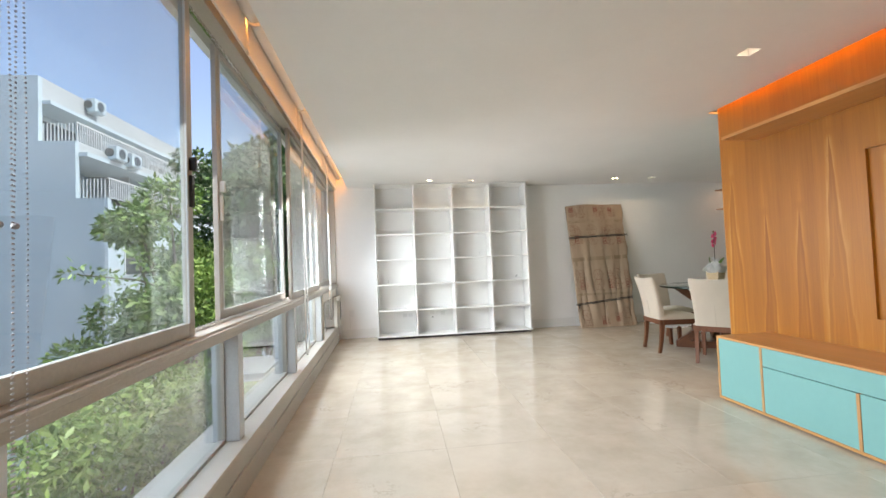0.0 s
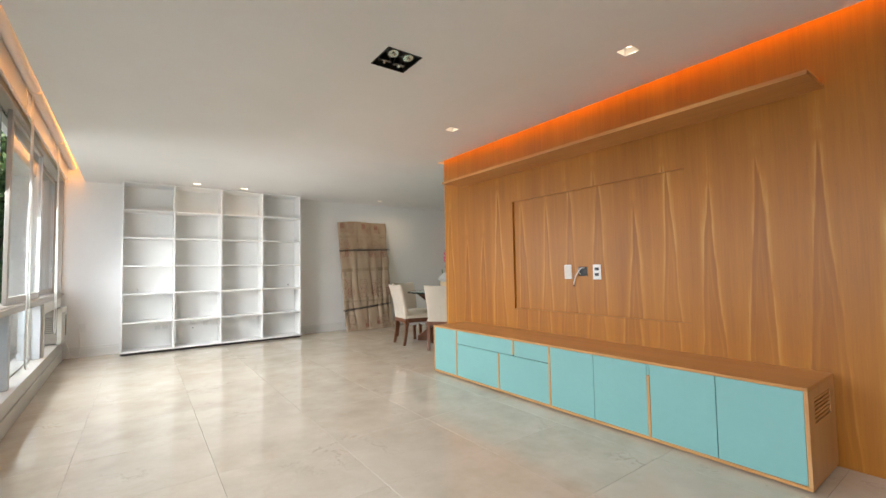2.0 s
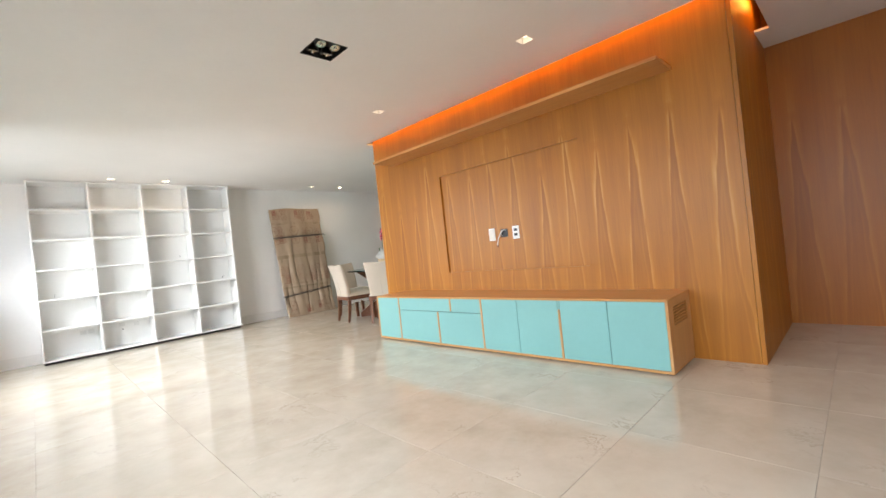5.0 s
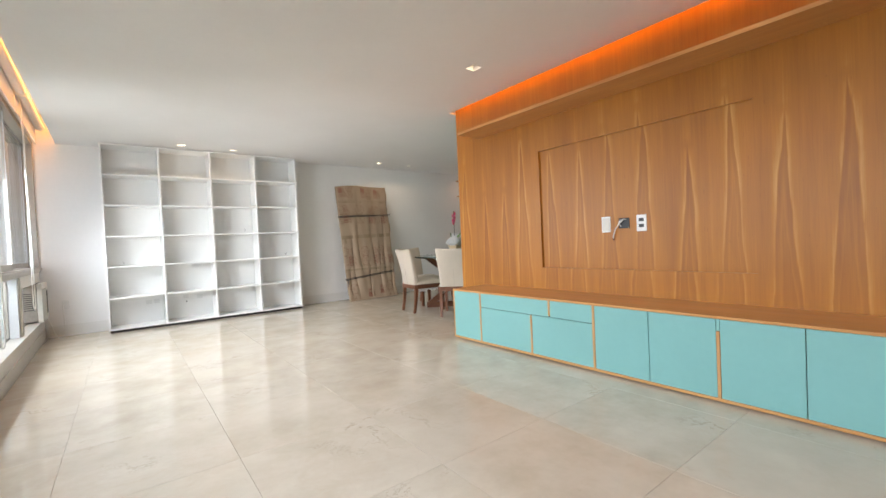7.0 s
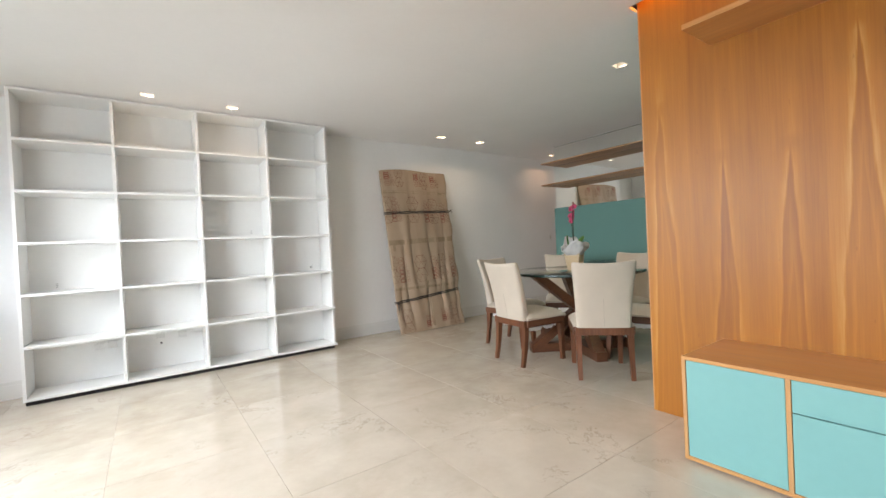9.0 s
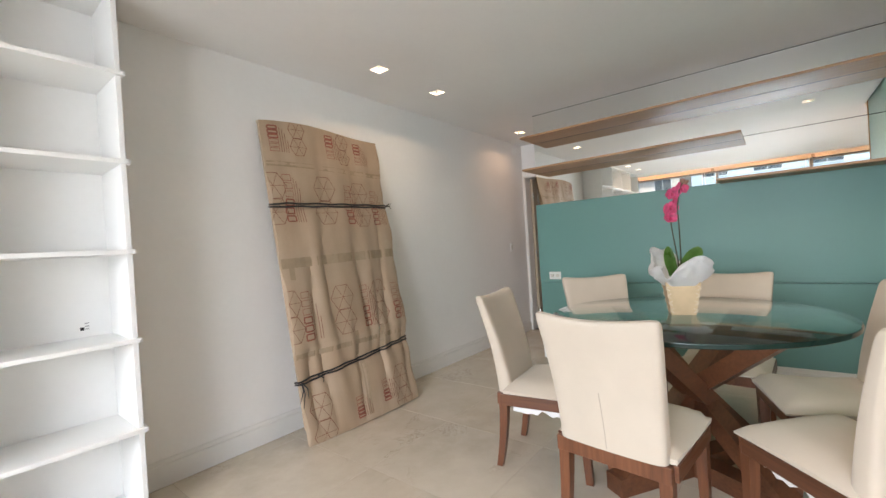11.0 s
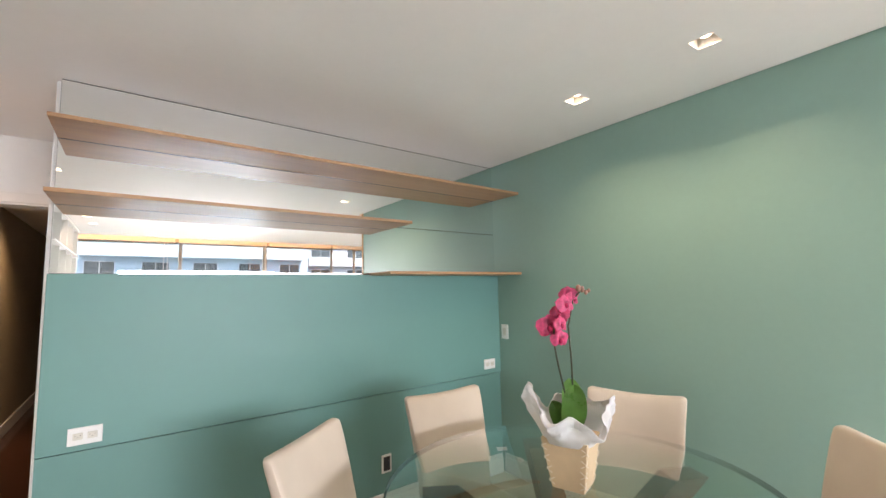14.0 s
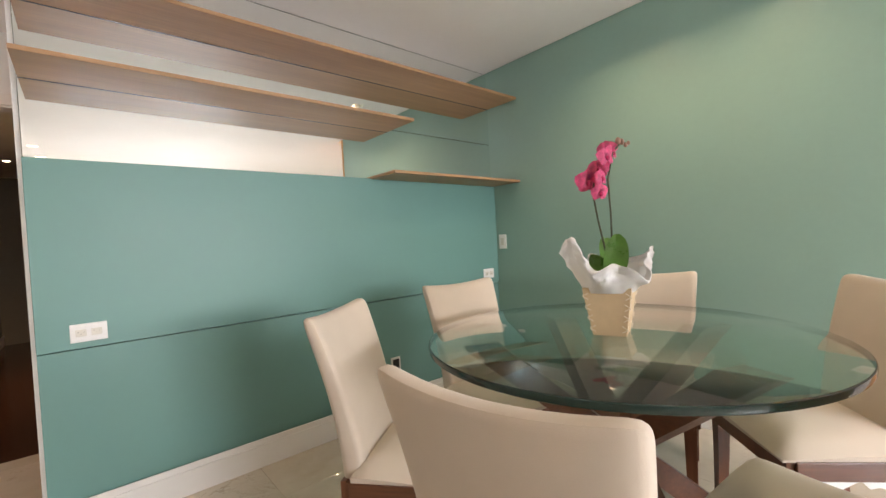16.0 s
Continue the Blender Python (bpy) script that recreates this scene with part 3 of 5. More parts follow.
def sash(x, y0, y1, latch_y=None, latch_mat=None):
    """A sliding sash: one frame of stiles and rails, its pane and the bright inner seals."""
    z0, z1, w = RAIL1 + 0.004, HEAD - 0.002, 0.05
    bm = bmesh.new()
    box(bm, x - 0.014, x + 0.014, y0, y0 + w, z0, z1, 0.003)
    box(bm, x - 0.014, x + 0.014, y1 - w, y1, z0, z1, 0.003)
    box(bm, x - 0.013, x + 0.013, y0 + w, y1 - w, z0, z0 + 0.06, 0.003)
    box(bm, x - 0.013, x + 0.013, y0 + w, y1 - w, z1 - 0.04, z1, 0.003)
    s = part("sliding_sash", bm, ALU, win, "cream aluminium sliding sash")
    for yy in (y0 + w, y1 - w - 0.008):
        part("seal", one_box(x + 0.009, x + 0.0165, yy, yy + 0.008, z0 + 0.06, z1 - 0.04), ALUW, s, "bright inner edge")
    g = part("pane", one_box(x - 0.003, x + 0.003, y0 + w, y1 - w, z0 + 0.06, z1 - 0.04), GLASS, s, "clear glass pane")
    g.visible_shadow = False
    if latch_y:
        part("latch", one_box(x + 0.014, x + 0.028, latch_y - 0.014, latch_y + 0.014, 1.50, 1.64, bevel=0.003), latch_mat, s, "small sash latch")
        part("latch_knob", one_box(x + 0.014, x + 0.042, latch_y - 0.011, latch_y + 0.011, 1.66, 1.72, bevel=0.004), latch_mat, s, "latch knob")
    return s


sash(0.058, -1.40, 0.13)
sash(-0.012, 0.08, 1.62)
sash(0.058, 1.57, 3.085, 3.06, BLACK)
sash(-0.012, 3.56, 5.08, 3.59, PLASTIC)
sash(0.058, 5.02, 6.60)
sash(-0.012, 6.55, 8.28)


# roller blinds in the cove
def roller_blind(y0, y1, cord):
    t = thing("roller_blind", (0.17, (y0 + y1) / 2, 2.485), "white fabric roller blind rolled up in the lit cove", "blind", "roller blinds")
    bm = bmesh.new()
    tube(bm, [(0.195, y0, 2.70), (0.195, y1, 2.70)], 0.045, 20)
    part("roll", bm, BLIND, t, smooth=True)
    part("fabric", one_box(0.148, 0.1515, y0 + 0.01, y1 - 0.01, 2.49, 2.70), BLIND, t)
    part("hem_bar", one_box(0.143, 0.157, y0 + 0.008, y1 - 0.008, 2.482, 2.505, bevel=0.003), BLIND, t)
    for yy in (y0, y1):
        bm = bmesh.new()
        box(bm, 0.16, 0.225, yy - 0.004, yy + 0.004, 2.66, 2.74, 0.002)
        part("bracket", bm, BLIND, t)
    bm = bmesh.new()
    arc = [(0.245 + 0.018 * math.cos(a), y0 + 0.03, 2.665 + 0.03 * math.sin(a)) for a in [math.pi * (0.5 - k / 8) for k in range(9)]]
    tube(bm, arc, 0.005, 6)
    part("hook", bm, ALUW, t)
    # the looped pull cord
    yc, zb = cord
    top = 2.68
    pts = [(0.175, yc - 0.045, top), (0.18, yc - 0.05, 1.6), (0.18, yc - 0.085, zb + 0.10)]
    pts += [(0.18, yc + 0.085 * math.sin(a), zb + 0.09 - 0.09 * math.cos(a)) for a in [(-math.pi / 2) + math.pi * k / 10 for k in range(11)]]
    pts += [(0.18, yc + 0.085, zb + 0.10), (0.18, yc + 0.02, 1.6), (0.175, yc + 0.0, top)]
    bm = bmesh.new()
    tube(bm, pts, 0.0055, 6)
    part("pull_cord", bm, CORD, t, "white looped pull cord", smooth=True)
    return t


for a, b, c in ((5.03, 6.62, (5.12, 0.42)), (6.66, 8.14, (6.83, 0.52))):
    roller_blind(a, b, c)


def chain_blind(y0, y1, ys):
    """A blind worked by loops of bead chain."""
    t = thing("roller_blind", (0.17, (y0 + y1) / 2, 2.485), "white fabric roller blind with hanging grey bead chains", "blind", "roller blinds")
    bm = bmesh.new()
    tube(bm, [(0.195, y0, 2.70), (0.195, y1, 2.70)], 0.045, 20)
    part("roll", bm, BLIND, t, smooth=True)
    part("fabric", one_box(0.148, 0.1515, y0 + 0.01, y1 - 0.01, 2.49, 2.70), BLIND, t)
    part("hem_bar", one_box(0.143, 0.157, y0 + 0.008, y1 - 0.008, 2.482, 2.505, bevel=0.003), BLIND, t)
    for yc in ys:
        bm = bmesh.new()
        z = 2.66
        while z > 0.45:
            for s in (-1, 1):
                wob = 0.002 * math.sin(z * 5 + s)
                m = Matrix.Translation((0.18 + wob, yc + s * (0.006 + 0.006 * (2.66 - z)), z))
                bmesh.ops.create_icosphere(bm, subdivisions=1, radius=0.0026, matrix=m)
            z -= 0.0105
        part("bead_chain", bm, CHAIN, t, "grey bead chain", smooth=True)
        bm = bmesh.new()
        m = Matrix.Translation((0.18, yc - 0.012, 1.32))
        bmesh.ops.create_uvsphere(bm, u_segments=8, v_segments=6, radius=0.007, matrix=m)
        part("stop_bead", bm, CHAIN, t)
    bm = bmesh.new()
    arc = [(0.245 + 0.018 * math.cos(a), y0 + 0.03, 2.665 + 0.03 * math.sin(a)) for a in [math.pi * (0.5 - k / 8) for k in range(9)]]
    tube(bm, arc, 0.005, 6)
    part("hook", bm, ALUW, t)
    return t


for i, (a, b) in enumerate(((-1.55, 0.10), (0.13, 2.10), (2.13, 3.62), (3.65, 5.00))):
    chain_blind(a, b, ((2.02, 2.056) if i == 1 else ()))


# ---- the bookcase ----
BX = [0.745, 1.388, 2.033, 2.668, 3.305]
BZ = [0.045, 0.46, 0.88, 1.297, 1.716, 2.13]
bc = thing("bookcase", (2.02, 8.17, 0.0), "tall empty white lacquered bookcase with four columns of open shelves", "bookcase")
FY = 8.0
for i, x in enumerate(BX):
    w = 0.011
    part("upright", one_box(x - w, x + w, FY + 0.008, YB - 0.012, 0.03, 2.522, bevel=0.0015), SHELFW, bc)
for c in range(4):
    a, b = BX[c] + 0.011, BX[c + 1] - 0.011
    for k, z in enumerate(BZ):
        dy = 0.018 if c == 3 or k % 2 else 0.012
        x1 = b + (0.024 if c == 3 and k else 0)
        x0 = a
        sb2 = bmesh.new()
        box(sb2, x0, b, FY - dy, YB - 0.012, z - 0.010, z + 0.010, 0.0015)
        if c == 3:
            box(sb2, b + 0.0225, b + 0.034, FY - dy, FY + 0.30, z - 0.010, z + 0.010, 0.0015)
            box(sb2, b, b + 0.0225, FY - dy, FY + 0.007, z - 0.010, z + 0.010, 0.0015)
        part("shelf", sb2, SHELFW, bc)
part("top_board", one_box(BX[0] - 0.011, BX[-1] + 0.011, FY - 0.004, YB - 0.012, 2.523, 2.542, bevel=0.0015), SHELFW, bc)
part("back_panel", one_box(BX[0], BX[-1], YB - 0.011, YB - 0.003, 0.03, 2.53), SHELFW, bc)
part("plinth", one_box(BX[0] + 0.004, BX[-1] - 0.004, FY + 0.012, YB - 0.02, 0.0, 0.033), DARKGAP, bc, "black recessed plinth")
# cable outlets cut in its back
for x, z in ((1.29, 0.345), (1.195, 0.340), (1.66, 0.372), (1.845, 0.352)):
    part("socket_plate", one_box(x - 0.036, x + 0.036, YB - 0.0165, YB - 0.0105, z - 0.03, z + 0.03, bevel=0.002), PLASTIC, bc, "white blank outlet plate")
for c, z, dx in ((1, 0.285, 0.27), (3, 0.925, 0.50)):
    part("cable_hole", one_box(BX[c] + dx, BX[c] + dx + 0.016, YB - 0.0125, YB - 0.0108, z, z + 0.016), DARKGAP, bc, "small dark cable hole")
for x, z in ((3.195, 0.945), (2.542, 1.365), (0.93, 0.93)):
    for dz in (-0.014, 0.0, 0.014):
        part("vent_slot", one_box(x - 0.008, x + 0.008, YB - 0.0123, YB - 0.0107, z + dz - 0.0025, z + dz + 0.0025), CHAIN, bc, "small grey slot")

# ---- sideboard ----
SX, S0, S1, SH = 3.708, 1.045, 4.365, 0.522
sd = thing("sideboard", (3.95, 2.7, 0.0), "long low oak sideboard with pale teal lacquered doors", "sideboard")
part("top_board", one_box(SX, XT - 0.002, S0, S1, SH - 0.018, SH, bevel=0.002), OAK, sd)
part("bottom_board", one_box(SX, XT - 0.002, S0, S1, 0.012, 0.030, bevel=0.002), OAK, sd)
part("side_panel", one_box(SX, XT - 0.002, S1 - 0.018, S1, 0.030, SH - 0.018, bevel=0.0015), OAK_UP, sd)
# louvred end
lv = bmesh.new()
box(lv, SX, SX + 0.10, S0, S0 + 0.018, 0.030, SH - 0.018)
box(lv, XT - 0.09, XT - 0.002, S0, S0 + 0.018, 0.030, SH - 0.018)
box(lv, SX + 0.10, XT - 0.09, S0, S0 + 0.018, 0.030, 0.325)
box(lv, SX + 0.10, XT - 0.09, S0, S0 + 0.018, 0.455, SH - 0.018)
part("side_panel", lv, OAK_UP, sd, "oak end panel with vent slots")
for k in range(6):
    z = 0.333 + k * 0.0205
    part("vent_slat", one_box(SX + 0.10, XT - 0.09, S0 + 0.003, S0 + 0.015, z, z + 0.0115), OAK, sd)
part("vent_back", one_box(SX + 0.09, XT - 0.08, S0 + 0.030, S0 + 0.034, 0.06, 0.48), DARKGAP, sd, "dark inside behind the vent slots")
part("carcass", one_box(SX + 0.03, XT - 0.004, S0 + 0.036, S1 - 0.019, 0.031, SH - 0.019), DARKGAP, sd, "dark inside of the sideboard")
for x in (SX + 0.03, XT - 0.05):
    for y in (S0 + 0.04, 2.0, 3.3, S1 - 0.06):
        part("foot", one_box(x, x + 0.02, y, y + 0.02, 0.0, 0.012), BLACK, sd)
DIV = [(3.945, 0.03, 0.504), (3.30, 0.03, 0.362), (3.105, 0.376, 0.504), (2.695, 0.03, 0.504), (1.868, 0.03, 0.43)]
for y, z0, z1 in DIV:
    part("divider", one_box(SX, SX + 0.03, y - 0.009, y + 0.009, z0, z1, bevel=0.001), OAK_UP, sd)


def front(y0, y1, z0, z1, name="door"):
    g = 0.0022
    part(name, one_box(SX + 0.003, SX + 0.022, y0 + g, y1 - g, z0 + g, z1 - g, bevel=0.0012), TEAL, sd, "pale teal lacquered " + name)


front(3.954, S1 - 0.018, 0.030, 0.504)
front(3.309, 3.936, 0.030, 0.3655)
front(2.704, 3.291, 0.030, 0.3655)
front(3.114, 3.936, 0.3665, 0.504, "drawer")
front(2.704, 3.096, 0.3665, 0.504, "drawer")
front(2.282, 2.686, 0.030, 0.504)
front(1.877, 2.282, 0.030, 0.504)
front(1.467, 1.859, 0.030, 0.504)
front(S0 + 0.018, 1.467, 0.030, 0.504)
part("door_lip", one_box(SX + 0.004, SX + 0.021, 1.8595, 1.8765, 0.433, 0.502), TEAL, sd, "pale teal lacquered strip above the pull")


# ---- wall plates ----
def plate(at, axis, w, h, label, name="wall_plate", slots=()):
    """A moulded switch or socket plate. axis: the side that it faces."""
    t = thing(name, at, label, "wall plate")
    turn = {"-x": pose(0, 0, 0, 0, 0, 180), "+y": pose(0, 0, 0, 0, 0, 90), "-y": pose(0, 0, 0, 0, 0, -90)}[axis]
    d = 0.008
    bm = box(bmesh.new(), 0, d, -w / 2, w / 2, -h / 2, h / 2, 0.003)
    bm.transform(turn)
    part("cover", bm, PLASTIC, t, local=True)
    for sy, sz, sw, sh, mat, lab in slots:
        bm = box(bmesh.new(), d - 0.001, d + 0.002, sy - sw / 2, sy + sw / 2, sz - sh / 2, sz + sh / 2, 0.0008)
        bm.transform(turn)
        part("insert", bm, mat, t, lab, local=True)
    return t


def socket_slots(centres, turned=False):
    out = []
    for cy in centres:
        a, b = (0.0, cy) if turned else (cy, 0.0)
        out.append((a, b, 0.036, 0.030, PLASTIC_OLD, "socket face"))
        for k in (-1, 0, 1):
            da, dz = (k * 0.009, 0.004 if k else -0.004)
            out.append((a + da, b + dz, 0.0045, 0.0045, DARKGAP, "dark pin hole"))
    return out


RX = XT + 0.022
plate((RX, 2.866, 1.113), "-x", 0.080, 0.132, "blank white plastic wall plate on the veneer", slots=((0, 0, 0.062, 0.110, PLASTIC_OLD, "flush blank face"),))
plate((RX, 2.560, 1.110), "-x", 0.080, 0.132, "white wall plate with two black socket inserts", slots=((0, 0.026, 0.040, 0.026, BLACK, "black insert"), (0, -0.022, 0.040, 0.026, BLACK, "black insert")))
jbx = thing("junction_box", (RX, 2.707, 1.116), "open black junction box with loose wires in the veneer wall", "junction box")
bm = bmesh.new()
for a in ((2.661, 2.665, 1.074, 1.159), (2.749, 2.753, 1.074, 1.159), (2.661, 2.753, 1.074, 1.078), (2.661, 2.753, 1.155, 1.159)):
    box(bm, RX - 0.003, RX, *a)
part("rim", bm, DARKGAP, jbx)
part("inside", one_box(RX - 0.0015, RX - 0.0005, 2.665, 2.749, 1.078, 1.155), BLACK, jbx)
bm = bmesh.new()
tube(bm, [(RX - 0.001, 2.69, 1.145), (RX - 0.025, 2.70, 1.15), (RX - 0.03, 2.73, 1.12), (RX - 0.02, 2.775, 1.07), (RX - 0.015, 2.795, 1.02), (RX - 0.012, 2.80, 0.995)], 0.0042, 8)
part("cable", bm, CORD, jbx, "loose white cable", smooth=True)
bm = bmesh.new()
tube(bm, [(RX - 0.001, 2.735, 1.09), (RX - 0.02, 2.745, 1.12), (RX - 0.018, 2.73, 1.145), (RX - 0.002, 2.72, 1.14)], 0.0035, 8)
part("cable", bm, CORD, jbx, "loose white cable", smooth=True)
bm = bmesh.new()
tube(bm, [(RX - 0.012, 2.80, 0.995), (RX - 0.010, 2.802, 0.980)], 0.005, 8)
part("cable_tip", bm, BLACK, jbx)
bm = bmesh.new()
tube(bm, [(RX - 0.001, 2.672, 1.09), (RX - 0.02, 2.66, 1.078), (RX - 0.022, 2.648, 1.072)], 0.004, 8)
part("wire_end", bm, BULB_OFF, jbx)
plate((XP, 7.432, 0.858), "-x", 0.125, 0.078, "white double socket plate low on the green panel", slots=socket_slots((-0.026, 0.026)))
plate((XP, 4.902, 0.872), "-x", 0.118, 0.078, "white double socket plate near the corner of the green panel", slots=socket_slots((-0.026, 0.026)))
plate((6.695, YN, 1.128), "+y", 0.075, 0.118, "white upright switch plate on the green wall", slots=((0, 0, 0.034, 0.06, PLASTIC_OLD, "switch rocker"),))
plate((4.330, YN, 1.172), "+y", 0.122, 0.115, "white square switch plate with four rockers", slots=[(a, b, 0.046, 0.024, PLASTIC_OLD, "switch rocker") for a in (-0.027, 0.027) for b in (-0.018, 0.018)])
plate((XP + 0.012, 5.86, 0.33), "-x", 0.075, 0.118, "open wall box with a dark wire low on the green panel", slots=((0, 0, 0.05, 0.09, BLACK, "dark opening"),))
plate((7.52, YB, 1.167), "-y", 0.062, 0.105, "white switch plate on the wall near the corridor door", slots=((0, 0, 0.030, 0.055, PLASTIC_OLD, "switch rocker"),))
plate((0.295, YB - 0.0, 0.42), "+y", 0.075, 0.115, "white wall socket with a plugged-in cord", slots=()).rotation_euler.z = math.pi

# ---- window air conditioner ----
# brown case tone, with the shade on its near side put into the colour
CASE_SHADED = plain("shaded_grey_brown_case", (0.30, 0.265, 0.22), 0.5, 0, 0.05, 30, 0.1)
ac = thing("window_air_conditioner", (0.16, 7.73, SILLZ), "aged cream window air conditioner in the lower window", "air conditioner")
A0, A1, AZ0, AZ1 = 7.66, 8.20, 0.30, 0.74
part("case", one_box(-0.35, 0.12, A0, A1, AZ0, AZ1, bevel=0.01), CASE_SHADED, ac, "grey-brown metal case, darkened for its shaded side")
fg = bmesh.new()
box(fg, 0.12, 0.165, A0 - 0.01, A1 + 0.01, AZ1 - 0.06, AZ1 + 0.01, 0.006)
box(fg, 0.12, 0.165, A0 - 0.01, A1 + 0.01, AZ0 - 0.01, AZ0 + 0.03, 0.006)
box(fg, 0.12, 0.165, A0 - 0.01, A0 + 0.02, AZ0 + 0.03, AZ1 - 0.06, 0.004)
box(fg, 0.12, 0.165, A1 - 0.14, A1 + 0.01, AZ0 + 0.03, AZ1 - 0.06, 0.004)
part("front_frame", fg, PLASTIC_OLD, ac)
for k in range(17):
    z = AZ0 + 0.038 + k * 0.0198
    part("grille_slat", one_box(0.138, 0.163, A0 + 0.02, A1 - 0.14, z, z + 0.010), PLASTIC_OLD, ac)
for k in range(9):
    z = AZ0 + 0.14 + k * 0.024
    part("side_slot", one_box(0.0, 0.10, A0 - 0.0025, A0 - 0.0005, z, z + 0.008), DARKGAP, ac, "dark side slot")
part("control_panel", one_box(0.165, 0.168, A1 - 0.12, A1 - 0.02, AZ0 + 0.06, AZ1 - 0.10), BLACK, ac)
part("mount_frame", one_box(-0.03, 0.105, 6.66, A0 - 0.011, AZ1 + 0.01, RAIL0, bevel=0.003), PLASTIC_OLD, ac, "cream filler strip")
pf = bmesh.new()
box(pf, -0.03, 0.105, A0 - 0.011, 8.16, AZ1 + 0.01, RAIL0, 0.003)
part("mount_frame", pf, PLASTIC_OLD, ac, "cream filler strip")
part("mount_board", one_box(-0.03, 0.105, 6.655, 6.74, SILLZ + 0.002, AZ1 + 0.008), PLASTIC_OLD, ac)
g = part("pane", one_box(-0.010, -0.004, 6.74, A0 - 0.012, SILLZ + 0.002, AZ1 + 0.008), GLASS, ac)
g.visible_shadow = False
bm = bmesh.new()
tube(bm, [(0.15, 8.05, 0.33), (0.19, 8.08, 0.20), (0.22, 8.12, 0.06), (0.25, 8.22, 0.012), (0.30, 8.28, 0.02), (0.305, 8.31, 0.16), (0.297, 8.315, 0.30), (0.295, 8.325, 0.41)], 0.006, 8)
part("power_cord", bm, CORD, ac, "pale power cord", smooth=True)

br = thing("outdoor_bracket", (-0.35, 5.35, 0.22), "white painted metal bracket outside the lower window", "bracket")
part("shelf_bar", one_box(-0.62, -0.17, 5.0, 5.75, 0.24, 0.31, bevel=0.006), ALUW, br)
part("upright", one_box(-0.24, -0.19, 5.55, 5.61, 0.31, 0.80, bevel=0.004), ALUW, br)
part("upright", one_box(-0.60, -0.55, 5.02, 5.08, 0.02, 0.24, bevel=0.004), ALUW, br)
part("wall_bar", one_box(-0.24, -0.155, 5.2, 5.26, 0.0, 0.24, bevel=0.004), ALUW, br)
# ---- dining chairs ----
def fabric(name, color):
    n = Nodes(name)
    weave = n.noise(420, 2, 0.5)
    soft = n.noise(7, 4, 0.55)
    stain = n.noise(2.1, 3, 0.5)
    col = n.mix(n.range(soft, 0.3, 0.7, 0, 1), tuple(c * 0.93 for c in color), color)
    col = n.mix(n.range(stain, 0.55, 0.75, 0.0, 0.22), col, tuple(c * 0.8 for c in color))
    col = n.mix(n.math("MULTIPLY", weave, 0.25), col, tuple(c * 0.86 for c in color))
    n.bump(n.math("ADD", n.math("MULTIPLY", weave, 0.4), n.math("MULTIPLY", soft, 1.5)), 0.22, 0.004)
    return n.finish(col, 0.85, **{"Sheen Weight": 0.25})


LINEN = fabric("cream_linen", (0.58, 0.50, 0.405))
SEAMC = plain("seam_thread", (0.42, 0.36, 0.29), 0.9)


